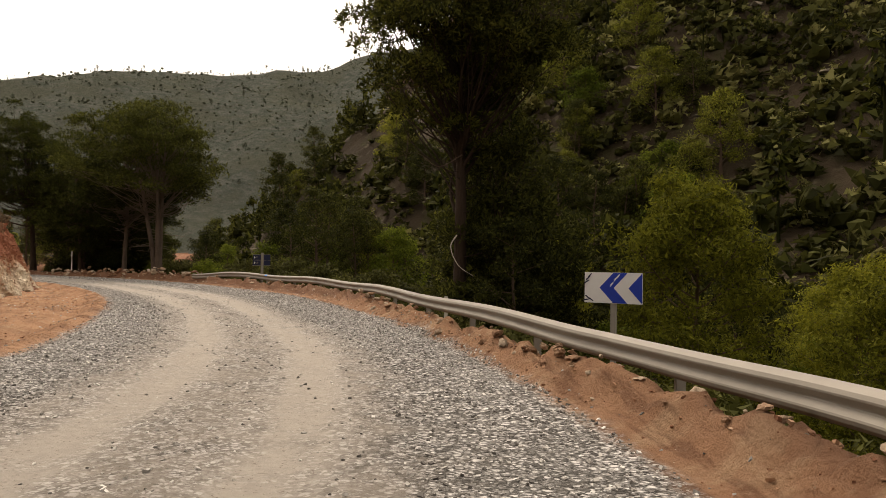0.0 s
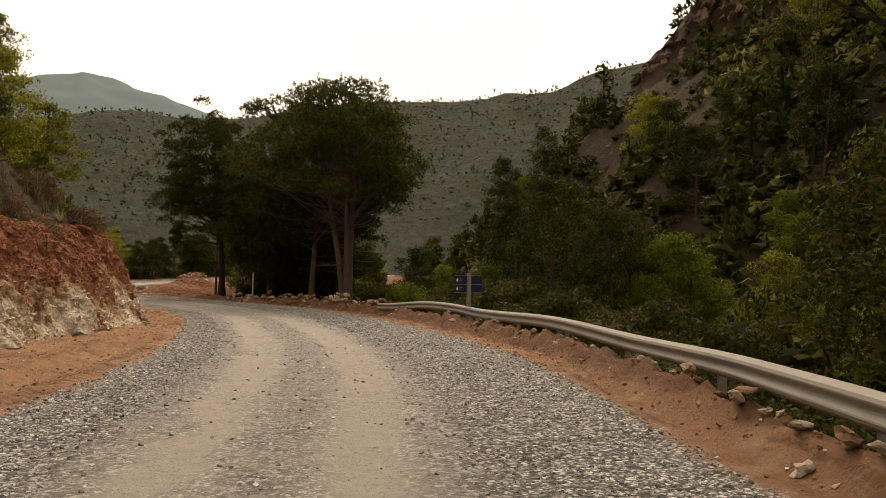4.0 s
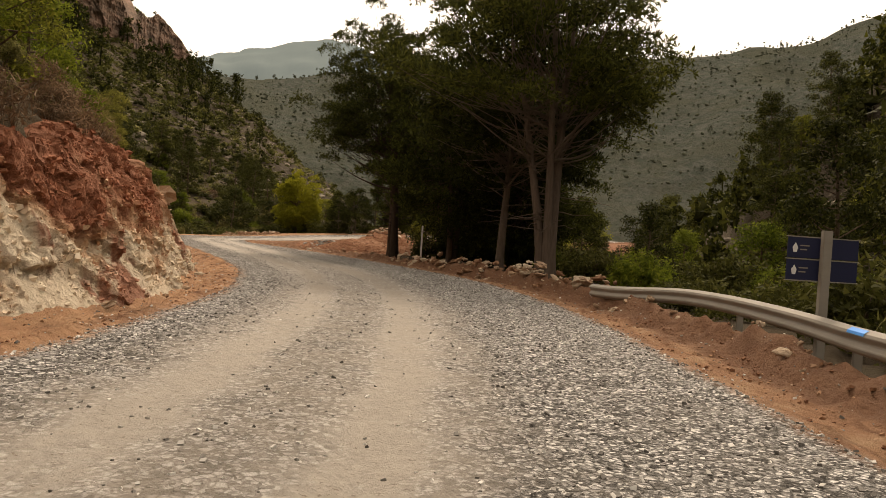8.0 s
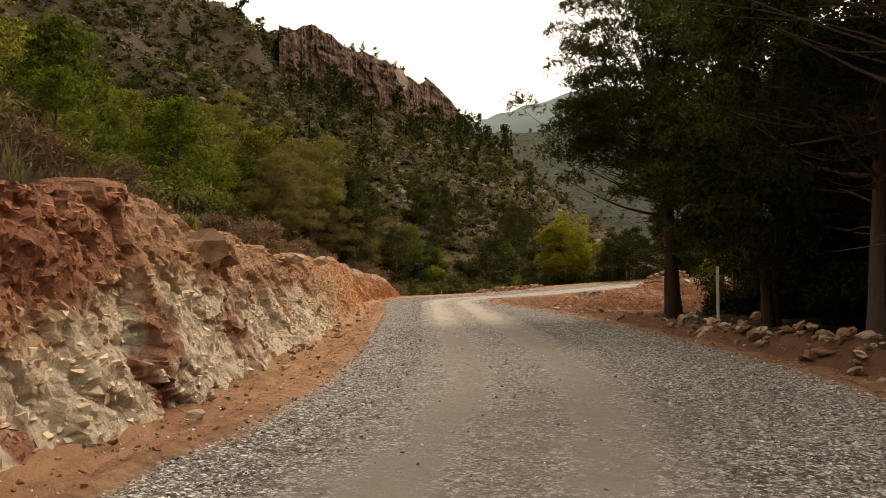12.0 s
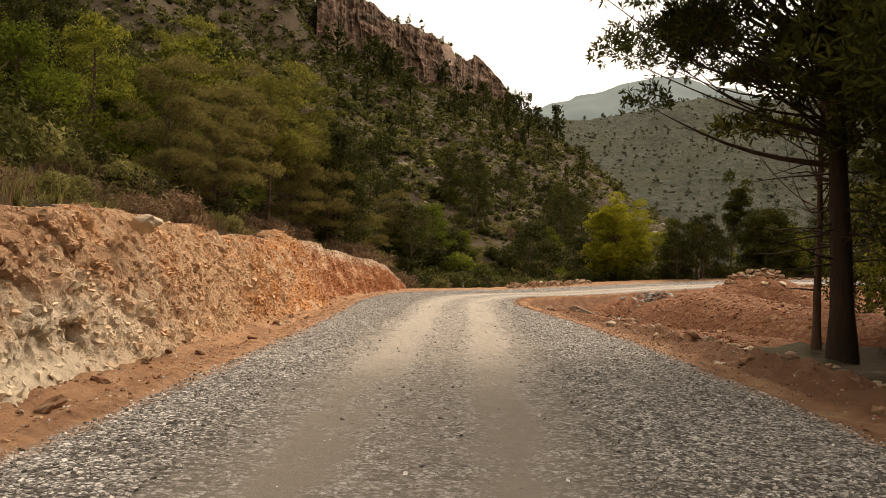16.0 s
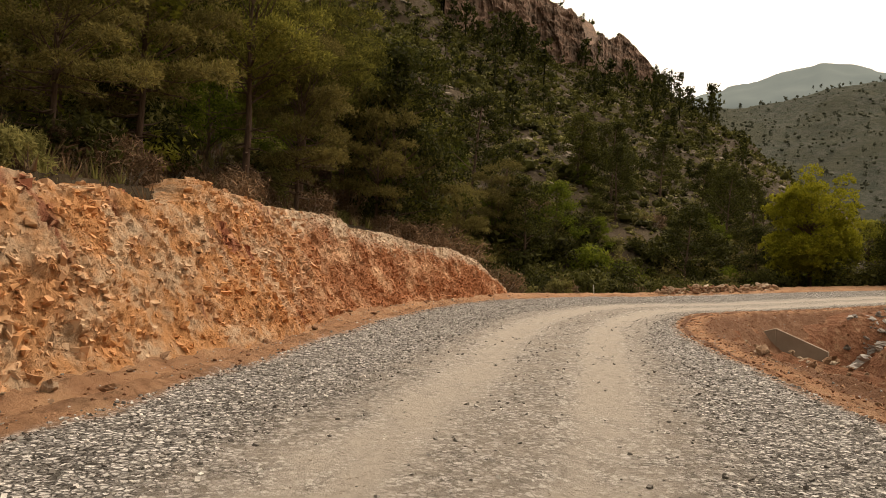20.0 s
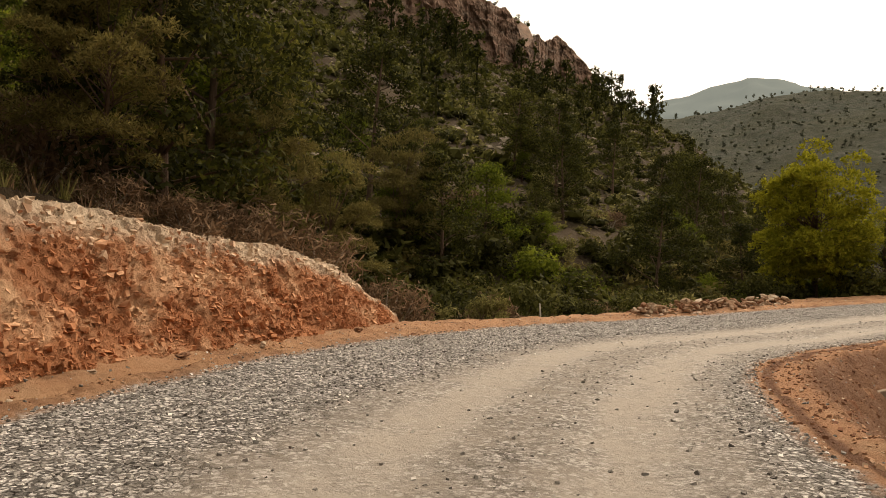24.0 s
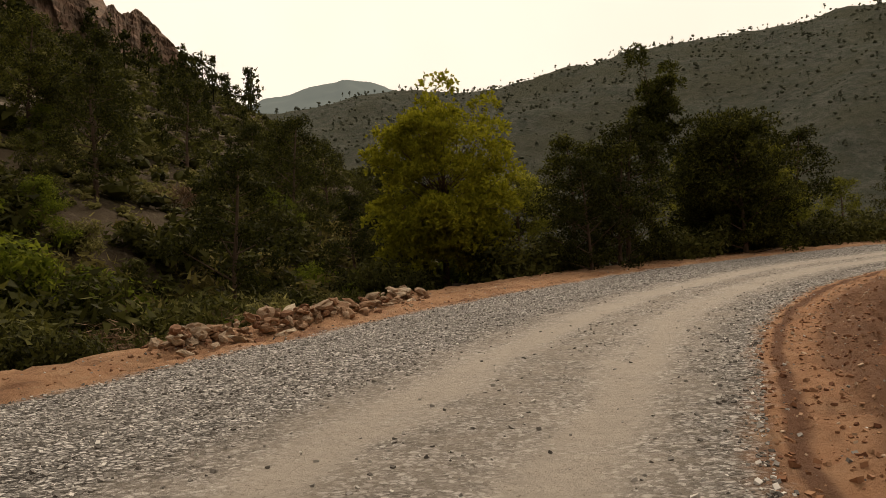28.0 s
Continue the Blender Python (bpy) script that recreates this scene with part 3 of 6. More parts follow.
    right = right + 1.1 * np.exp(-(((x + 57.5) / 2.6) ** 2 + ((y - 98.5) / 2.6) ** 2)) * smooth(2.0, 4, out)
    rough = fbm(p * 0.8, 4, 51)
    right = right + rough * 0.16 * smooth(1.5, 4, out)
    left = left + rough * 0.14 * smooth(1.5, 4, dl)
    # the slope north of the last bend
    north = 0.46 * np.maximum(0, y - 140) * smooth(-112, -74, x)
    north = np.minimum(north, 58 + fbm(p * 0.02, 3, 61) * 8)
    right = np.where(north > 0, np.maximum(right, north), right)
    left = np.where(north > 0, np.maximum(left, north), left)
    z = np.where(dl > 0, left, np.where(out > 0, right, base - 0.4))
    inside = (dl < 1.0) & (out < 1.5)
    z = np.where(inside, base - 0.45, z)
    return z, dl, out, far


# ---- ground: one sheet to the horizon ----
N = 390
u = np.linspace(-1, 1, N)
span = 2600 * np.sinh(6.0 * u) / math.sinh(6.0)
gx, gy = np.meshgrid(span - 38, span + 62)
gx, gy = gx.ravel(), gy.ravel()
gz = terrain(gx, gy)[0]
rim = np.hypot(gx + 38, gy - 62)
gz = gz * (1 - smooth(380, 620, rim)) - 4 * smooth(380, 620, rim)
GROUND_Z = gz.reshape(N, N)
ground = new("ground", mesh_of("ground", np.stack([gx, gy, gz], 1), sheet_faces(N, N), mat=EARTH, shade=True))
ground.data.materials.append(CLIFF)
ground.data.materials.append(RED_EARTH)
fz = gz.reshape(N, N)
lift = np.maximum(np.maximum(fz[:-1, :-1], fz[1:, 1:]), np.maximum(fz[1:, :-1], fz[:-1, 1:])) - np.minimum(np.minimum(fz[:-1, :-1], fz[1:, 1:]), np.minimum(fz[1:, :-1], fz[:-1, 1:]))
cell = np.broadcast_to(np.diff(span), (N - 1, N - 1))
cell = np.maximum(cell, np.diff(span)[:, None])
slope = lift / cell
mx, my = np.meshgrid((span[:-1] + span[1:]) / 2 - 38, (span[:-1] + span[1:]) / 2 + 62)
mid_r = np.abs(beside(mx.ravel(), my.ravel(), CENTRE)[0]).reshape(mx.shape)
_, _, out_m, far_m = [a.reshape(mx.shape) for a in terrain(mx.ravel(), my.ravel())]
kind = np.where((slope > 1.9) & (mid_r > 60), 1, 0)
kind = np.where((out_m > 0) & (out_m < 16) & (my > 66) & (mx < -38) & (far_m < 0), 2, kind)
ground.data.polygons.foreach_set("material_index", kind.ravel().astype(np.int32))
tagged(ground, "brown stony hillside earth with pale patches and cliffs", "ground", kind="structure")


def ground_z(x, y):
    """Level of the ground sheet at points."""
    fx = (np.arcsinh((np.asarray(x, float) + 38) / 2600 * math.sinh(6.0)) / 6.0 + 1) / 2 * (N - 1)
    fy = (np.arcsinh((np.asarray(y, float) - 62) / 2600 * math.sinh(6.0)) / 6.0 + 1) / 2 * (N - 1)
    i, j = np.clip(fx.astype(int), 0, N - 2), np.clip(fy.astype(int), 0, N - 2)
    a, b = fx - i, fy - j
    return GROUND_Z[j, i] * (1 - a) * (1 - b) + GROUND_Z[j, i + 1] * a * (1 - b) + GROUND_Z[j + 1, i] * (1 - a) * b + GROUND_Z[j + 1, i + 1] * a * b


# ---- road: carriageway, ditch and shoulders in one strip ----
run = lengths(CENTRE)
stations = np.arange(0, run[-1], 0.22)
Lx = np.stack([np.interp(stations, run, ROAD_LEFT[:, k]) for k in (0, 1)], 1)
Rx = np.stack([np.interp(stations, run, ROAD_RIGHT[:, k]) for k in (0, 1)], 1)
across = Rx - Lx
width = np.hypot(across[:, 0], across[:, 1])
across = across / width[:, None]
left_d = np.abs(beside(Lx[:, 0], Lx[:, 1], TOE)[0])
left_room = np.clip(left_d + 0.8, 1.2, 4.6)
fl = np.concatenate([np.linspace(-1, 0, 34, endpoint=False), np.linspace(0, 1, 36, endpoint=False), np.linspace(1, 2, 36)])
cols = len(fl)
S = np.repeat(stations, cols)
F = np.tile(fl, len(stations))
W = np.repeat(width, cols)
ROOM = np.repeat(left_room, cols)
RIGHT_ROOM = 2.5
lat = np.where(F < 0, F * ROOM, np.where(F <= 1, F * W, W + (F - 1) * RIGHT_ROOM))
px = np.repeat(Lx[:, 0], cols) + np.repeat(across[:, 0], cols) * lat
py = np.repeat(Lx[:, 1], cols) + np.repeat(across[:, 1], cols) * lat
over = lat - W
v_uv = np.where(F < 0, -1 + lat / 3.5, np.where(F <= 1, -1 + 2 * F, 1 + over / 3.5))
WHEELS = ([0, 14, 26, 50, 62, 85, 97, 106, 116, 128, 150], [0.1, 0.06, 0.02, -0.22, -0.24, -0.20, -0.08, 0.13, 0.36, 0.46, 0.28])
wheel_mid = np.interp(S, *WHEELS)
wheel = (v_uv - wheel_mid) * W / 2
P3 = np.stack([px, py, np.zeros_like(px)], 1)
zz = road_level(py)
zz = zz - 0.035 * np.exp(-((np.abs(wheel) - 0.88) / 0.3) ** 2) + 0.012 * fbm(P3 * 1.3, 4, 71)
ol = np.maximum(0, -lat)
ditch = -0.16 * np.exp(-((ol - 1.1) / 0.42) ** 2) + 0.05 * np.exp(-((ol - 0.35) / 0.2) ** 2) * (1 + fbm(P3 * 2.2, 3, 72))
zz = zz + np.where(lat < 0, ditch + 0.045 * fbm(P3 * 4.1, 4, 73, 0.65) * smooth(0, 0.4, ol), 0)
orr = np.maximum(0, over)
bermy = np.interp(S, [0, 50, 60, 72, 82, 95, 104, 118, 160], [0.33, 0.35, 0.30, 0.46, 0.28, 0.15, 0.05, 0.04, 0.1])
rail_gap = np.abs(beside(Rx[:, 0], Rx[:, 1], RAIL)[0])
rail_gap = np.repeat(np.clip(np.convolve(np.pad(rail_gap, 20, mode="edge"), np.ones(41) / 41, "valid"), 0.7, 1.75) - 0.12, cols)
berm = bermy * np.exp(-((orr - rail_gap + 0.12) / 0.32) ** 2) * (1 + 0.3 * fbm(P3 * 2.6, 4, 74, 0.7)) - 0.03 * smooth(0, 0.5, orr)
lip = np.interp(S, [0, 96, 112, 128, 136, 160], [1.7, 1.7, 0.8, 0.8, 1.5, 1.5])
skirt = -np.interp(S, [0, 84, 90, 128, 134, 160], [1.0, 1.0, 1.5, 1.5, 0.7, 0.7]) * np.clip((orr - lip) / (2.5 - lip), 0, 1)
skirt = np.minimum(skirt, -0.75 * smooth(55, 48, S) * smooth(rail_gap + 0.1, rail_gap + 0.75, orr))
zz = zz + np.where(over > 0, berm + skirt + (0.045 + 0.06 * smooth(0.5, 1.4, orr)) * fbm(P3 * 3.6, 4, 75, 0.7) * smooth(0, 0.5, orr), 0)
zz = zz - 0.6 * smooth(0.92, 1.0, -F)
road = new("road", mesh_of("road", np.stack([px, py, zz], 1), sheet_faces(len(stations), cols)[:, ::-1], {"road": np.stack([S, v_uv], 1), "wheel": np.stack([S, wheel], 1)}, ROAD, True))
tagged(road, "grey crushed-stone mountain road with dusty wheel tracks and red earth shoulders", "road", kind="structure")
ROAD_Z = zz.reshape(len(stations), cols)
ROAD_X, ROAD_Y = px.reshape(ROAD_Z.shape), py.reshape(ROAD_Z.shape)

# ---- rock cut along the inner side ----
runf = lengths(FOOT)
st = np.arange(12.0, runf[-1] + 1.5, 0.055)
fx_, fy_ = np.interp(st, runf, FOOT[:, 0]), np.interp(st, runf, FOOT[:, 1])
tx, ty = np.gradient(fx_), np.gradient(fy_)
ker = np.ones(61) / 61
tx, ty = np.convolve(np.pad(tx, 30, mode="edge"), ker, "valid"), np.convolve(np.pad(ty, 30, mode="edge"), ker, "valid")
tn = np.hypot(tx, ty)
nx, ny = -ty / tn, tx / tn
prof = np.linspace(-0.12, 1.35, 66)
rows_c, cols_c = len(st), len(prof)
SS, VV = np.repeat(st, cols_c), np.tile(prof, rows_c)
HH = np.repeat(cut_height(np.minimum(st, runf[-1])), cols_c)
HH = HH * (1 + 0.14 * fbm(np.stack([SS * 0.45, SS * 0, SS * 0], 1), 3, 81))
up = np.minimum(VV, 1.0)
setback = HH * (0.10 * up + 0.30 * up ** 2 + 0.55 * np.exp(-up * 5) * -0.25) + np.maximum(0, VV - 1) * 5.0 + 0.5
level = HH * up + np.maximum(0, VV - 1) * 0.2
px = np.repeat(fx_, cols_c) + np.repeat(nx, cols_c) * setback
py = np.repeat(fy_, cols_c) + np.repeat(ny, cols_c) * setback
P3 = np.stack([px, py, level], 1)
wp = P3 + 0.3 * np.stack([fbm(P3 * 1.5, 3, 1), fbm(P3 * 1.5, 3, 2), fbm(P3 * 1.5, 3, 3)], 1)
tilt = np.stack([SS * 0.92 + level * 0.38, level * 0.92 - SS * 0.38, setback], 1) + 0.10 * np.stack([fbm(P3 * 2.0, 3, 4), fbm(P3 * 2.0, 3, 5), fbm(P3 * 2.0, 3, 6)], 1)
r0, e0 = facets(tilt * np.array((1.25, 1.7, 0.2)), 31)
r5, e5 = facets(tilt * np.array((3.1, 4.0, 0.3)), 33)
r6, e6 = facets(tilt * np.array((6.6, 8.2, 0.3)), 35)
r1, e1 = facets(wp * np.array((0.6, 0.6, 0.6)), 11)
r2, e2 = facets(wp * np.array((3.4, 3.4, 3.0)), 21)
r3, e3 = facets(wp * np.array((7.5, 7.5, 8.0)), 25)
calm = 1 - 0.7 * smooth(74, 86, SS)
crack = np.exp(-(vnoise(wp * np.array((1.1, 1.1, 0.35)), 86) / 0.05) ** 2)
joint = 0.05 * np.exp(-(e0 / 0.045) ** 2) * calm
loose = smooth(-0.15, 0.25, fbm(P3 * 0.55, 3, 87))
push = (-0.14 * crack * calm - joint + 0.16 * r1 * calm + 0.10 * r0 * calm + (0.025 + 0.02 * loose) * r5 + 0.018 * r6 + 0.012 * r3 + 0.035 * fbm(P3 * np.array((3.0, 3.0, 3.6)), 4, 84, 0.6) + 0.16 * fbm(P3 * 0.5, 4, 83)) * np.clip(HH / 1.6, 0.15, 1) * smooth(-0.1, 0.06, VV)
push = np.maximum(push, -0.04 - 0.6 * smooth(0.05, 0.4, VV))
push = push * (1 - 0.75 * smooth(1.0, 1.2, VV))
px = px - np.repeat(nx, cols_c) * push
py = py - np.repeat(ny, cols_c) * push
pz = level + 0.03 * r5 * smooth(0.0, 0.15, VV) + 0.02 * r6 - 0.4 * smooth(1.12, 1.35, VV) + road_level(py) - 0.1
cut = new("rock_cut", mesh_of("rock_cut", np.stack([px, py, pz], 1), sheet_faces(rows_c, cols_c), {"cut": np.stack([SS, VV], 1)}, CUT, False))
tagged(cut, "freshly dug rock cut of pale limestone and red marl", "rock face", kind="structure")
CUT_SURFACE = np.stack([px, py, pz, SS, VV, HH], 1)
CUT_OUT = np.stack([np.repeat(nx, cols_c), np.repeat(ny, cols_c)], 1)


# ---- growing things ----
def tube(path, radii, sides=6):
    """A tapered tube along a path: vertices and quads."""
    path, radii = np.asarray(path, float), np.asarray(radii, float)
    d = np.gradient(path, axis=0)
    d = d / np.maximum(np.linalg.norm(d, axis=1), 1e-6)[:, None]
    ref = np.where(np.abs(d[:, 2:3]) > 0.9, np.array((1.0, 0, 0)), np.array((0, 0, 1.0)))
    a = np.cross(d, ref)
    a = a / np.linalg.norm(a, axis=1)[:, None]
    b = np.cross(d, a)
    ang = np.arange(sides) * 2 * math.pi / sides
    ring = path[:, None] + radii[:, None, None] * (np.cos(ang)[None, :, None] * a[:, None] + np.sin(ang)[None, :, None] * b[:, None])
    idx = np.arange(len(path) * sides).reshape(len(path), sides)
    nxt = np.roll(idx, -1, axis=1)
    return ring.reshape(-1, 3), np.stack([idx[:-1], nxt[:-1], nxt[1:], idx[1:]], -1).reshape(-1, 4)


def join(pieces):
    vs, fs, n = [], [], 0
    for v, f in pieces:
        vs.append(v)
        fs.append(f + n)
        n += len(v)
    return np.vstack(vs), np.vstack(fs)


def rand_dirs(rng, n):
    d = rng.normal(size=(n, 3))
    return d / np.linalg.norm(d, axis=1)[:, None]


def leaves(rng, centres, radii, per, length, wide, flat=0.75, upward=0.25):
    """A cloud of small pointed leaves or needle tufts (one triangle each) round the given centres, denser toward each clump's skin."""
    n = len(centres) * per
    c = np.repeat(centres, per, axis=0)
    r = np.repeat(radii, per)
    d = rand_dirs(rng, n)
    pos = c + d * (r * rng.uniform(0.25, 1, n) ** 0.6)[:, None] * np.array((1, 1, flat))
    out = d + rand_dirs(rng, n) * 0.75 + np.array((0, 0, upward))
    out = out / np.linalg.norm(out, axis=1)[:, None]
    grow = rand_dirs(rng, n) + np.array((0, 0, 0.3))
    grow = grow - out * (grow * out).sum(1)[:, None] * 0.8
    grow = grow / np.maximum(np.linalg.norm(grow, axis=1), 1e-3)[:, None]
    side = np.cross(out, grow)
    side = side / np.maximum(np.linalg.norm(side, axis=1), 1e-3)[:, None]
    ln = (length * rng.uniform(0.6, 1.4, n))[:, None]
    wd = (wide * rng.uniform(0.6, 1.4, n))[:, None]
    v = np.stack([pos - side * wd, pos + side * wd, pos + grow * ln], 1).reshape(-1, 3)
    return v, np.arange(3 * n).reshape(-1, 3)


def grow_tree(rng, height, bare, spread, limbs, trunk_r, lean=0.05, top=0.3, subs=4, rise=0.35, wobble=0.25, trunks=1, cheap=False):
    """Skeleton of a tree: tubes for the wood, and the points where foliage clumps sit."""
    wood, tips = [], []
    for k in range(trunks):
        n = 10
        t = np.linspace(0, 1, n)
        off = rng.normal(size=2) * lean * height * (1 if k == 0 else 2.6)
        start = rng.normal(size=2) * (0.0 if k == 0 else 0.35)
        hgt = height * (1 if k == 0 else rng.uniform(0.75, 0.95))
        path = np.stack([start[0] + off[0] * t ** 1.3 + rng.normal(size=n) * wobble * 0.25 * t, start[1] + off[1] * t ** 1.3 + rng.normal(size=n) * wobble * 0.25 * t, t * hgt * 0.96 - 0.25], 1)
        rad = trunk_r * (1 if k == 0 else 0.7) * (1 - 0.9 * t) ** 0.8 + 0.012
        rad[0] *= 1.35
        wood.append(tube(path[::3] if cheap else path, rad[::3] if cheap else rad, 5 if cheap else 8))
        for q in range(limbs):
            f = bare + (1 - bare) * ((q + rng.uniform(0, 1)) / limbs) ** 0.9
            f = min(f, 0.97)
            base = np.array([np.interp(f, t, path[:, i]) for i in range(3)])
            az = q * 2.4 + rng.uniform(-0.5, 0.5) + k
            prof = math.sin(math.pi * min(1, max(0.03, (f - bare) / (1 - bare + 1e-6)) ** 0.75 * (1 - top) + top * 0.9)) ** 0.7
            ln = spread * max(prof, 0.22) * rng.uniform(0.65, 1.15)
            m = 6
            tt = np.linspace(0, 1, m)
            up = rise + 0.35 * rng.uniform(-1, 1)
            limb = base + np.stack([np.cos(az) * ln * tt, np.sin(az) * ln * tt, ln * up * tt ** 1.3], 1) + rng.normal(size=(m, 3)) * wobble * 0.3 * tt[:, None] * min(1, ln / 3)
            lr = max(0.014, np.interp(f, t, rad) * 0.42) * (1 - 0.85 * tt) + 0.006
            wood.append(tube(limb[::5] if cheap else limb, lr[::5] if cheap else lr, 3 if cheap else 5))
            tips.append(limb[-1])
            for j in range(subs):
                g = rng.uniform(0.35, 0.95)
                b2 = np.array([np.interp(g, tt, limb[:, i]) for i in range(3)])
                a2 = az + rng.choice((-1, 1)) * rng.uniform(0.4, 1.2)
                l2 = ln * rng.uniform(0.22, 0.45)
                e2 = b2 + np.array((math.cos(a2) * l2, math.sin(a2) * l2, l2 * rng.uniform(0.0, 0.6)))
                bend_ = rng.normal(size=3) * 0.05 * l2
                if not cheap:
                    wood.append(tube(np.stack([b2, (b2 + e2) / 2 + bend_, e2]), np.array((lr[2] * 0.6, lr[2] * 0.4, 0.005)), 4))
                tips.append(e2)
        tips.append(path[-1])
    return join(wood), np.array(tips)


def make_tree(name, label, seed, leaf, clump=0.7, per=110, length=0.2, wide=0.035, flat=0.7, upward=0.3, bark=None, category="tree", group="", **shape):
    """One tree: an Empty at its foot, with its trunk and its crown as parts."""
    rng = np.random.default_rng(seed)
    wood, tips = grow_tree(rng, **shape)
    ob = new(name)
    tagged(ob, label, category, group)
    part("trunk", mesh_of("trunk", *wood, mat=bark or BARK, shade=True), ob)
    rad = clump * rng.uniform(0.65, 1.3, len(tips))
    part("crown", mesh_of("crown", *leaves(rng, tips, rad, per, length, wide, flat, upward), mat=leaf), ob)
    return ob


def tufts(rng, centres, radii, per, needles, length, wide, flat=0.7, skin=0.55):
    """Foliage as starry tufts of needles, set mostly on the upper skin of each clump."""
    n = len(centres) * per
    c, r = np.repeat(centres, per, axis=0), np.repeat(radii, per)
    d = rand_dirs(rng, n)
    d[:, 2] = np.where(d[:, 2] < -0.25, -d[:, 2] * 0.6, d[:, 2])
    pos = c + d * (r * rng.uniform(skin, 1.0, n))[:, None] * np.array((1, 1, flat))
    pos = np.repeat(pos, needles, axis=0)
    way = np.repeat(d, needles, axis=0) * 0.55 + rand_dirs(rng, n * needles) + np.array((0, 0, 0.2))
    way = way / np.maximum(np.linalg.norm(way, axis=1), 1e-3)[:, None]
    side = np.cross(way, rand_dirs(rng, n * needles))
    side = side / np.maximum(np.linalg.norm(side, axis=1), 1e-3)[:, None]
    ln = (length * rng.uniform(0.6, 1.3, n * needles))[:, None]
    wd = (wide * rng.uniform(0.7, 1.3, n * needles))[:, None]
    v = np.stack([pos, pos + way * ln * 0.6 + side * wd, pos + way * ln, pos + way * ln * 0.6 - side * wd], 1).reshape(-1, 3)
    return v, np.arange(4 * n * needles).reshape(-1, 4)


def make_dome_pine(name, label, seed, leaf, height, base, radius, clumps=70, clump=0.95, per=70, needles=6, length=0.24, wide=0.030, trunk_r=0.2, fork=1, lean=(0.0, 0.0), droop=0.25, lumps=0.22, dead=8, category="tree", bark=None, flat=0.62):
    """An old pine: bare trunks that fork, arching limbs, and a lumpy domed crown of needle tufts; lean moves the crown's middle."""
    rng = np.random.default_rng(seed)
    cz = base + (height - base) * 0.36
    d = rand_dirs(rng, clumps * 3)
    d = d[d[:, 2] > -droop - 0.25][:clumps]
    swell = 1 + lumps * vnoise(d * 1.9 + seed, seed) + lumps * 0.5 * vnoise(d * 4.1 + seed, seed + 1)
    shell = rng.uniform(0, 1, len(d)) ** 0.45 * 0.72 + 0.28
    semi = np.where(d[:, 2:3] > 0, height - cz - clump * 0.5, cz - base)
    tips = np.array((lean[0], lean[1], cz)) + d * np.concatenate([np.full((len(d), 2), radius - clump * 0.6), semi], 1) * (shell * swell)[:, None]
    wood, mains = [], []
    for q in range(fork):
        a = q * 2.3 + rng.uniform(0, 1)
        n = 9
        t = np.linspace(0, 1, n)
        ex, ey = lean[0] * 0.8 + math.cos(a) * radius * 0.22 * (fork > 1), lean[1] * 0.8 + math.sin(a) * radius * 0.22 * (fork > 1)
        p = np.stack([ex * t ** 1.5 + rng.normal(size=n) * 0.05 * t, ey * t ** 1.5 + rng.normal(size=n) * 0.05 * t, -0.3 + t * (cz + (height - cz) * 0.45)], 1)
        p[:, 0] += math.cos(a) * 0.14 * (fork > 1)
        p[:, 1] += math.sin(a) * 0.14 * (fork > 1)
        rad = trunk_r * (1 if q == 0 else 0.8) * (1 - 0.78 * t)
        rad[0] *= 1.4
        wood.append(tube(p, rad, 8))
        mains.append((p, rad))
    for q, tip in enumerate(tips):
        p, rad = mains[q % fork]
        f = np.clip(0.42 + 0.5 * (tip[2] - base) / (height - base) + rng.uniform(-0.12, 0.08), 0.3, 0.97)
        i = f * (len(p) - 1)
        start = np.array([np.interp(i, np.arange(len(p)), p[:, k]) for k in range(3)])
        m = 8
        t = np.linspace(0, 1, m)[:, None]
        bend = rng.normal(size=3) * 0.13 * np.linalg.norm(tip - start) * 0.5
        path = start + (tip - start) * t + np.sin(t * math.pi) * (bend + np.array((0, 0, -0.04 * np.linalg.norm(tip[:2] - start[:2]))))
        r0_ = np.interp(i, np.arange(len(p)), rad) * (0.42 if q % 4 == 0 else 0.22)
        wood.append(tube(path, np.linspace(max(r0_, 0.02), 0.008, m), 5))
    for q in range(dead):
        p, rad = mains[q % fork]
        f = rng.uniform(0.2, 0.55)
        i = f * (len(p) - 1)
        start = np.array([np.interp(i, np.arange(len(p)), p[:, k]) for k in range(3)])
        a, ln = rng.uniform(0, 6.28), rng.uniform(0.5, 0.42 * radius + 0.5)
        t = np.linspace(0, 1, 5)[:, None]
        path = start + np.array((math.cos(a), math.sin(a), rng.uniform(-0.25, 0.25))) * ln * t + rng.normal(size=(5, 3)) * 0.06 * t
        wood.append(tube(path, np.linspace(0.028, 0.006, 5), 4))
    ob = new(name)
    tagged(ob, label, category)
    part("trunk", mesh_of("trunk", *join(wood), mat=bark or BARK, shade=True), ob)
    part("crown", mesh_of("crown", *tufts(rng, tips, clump * rng.uniform(0.65, 1.25, len(tips)), per, needles, length, wide, flat), mat=leaf), ob)
    return ob


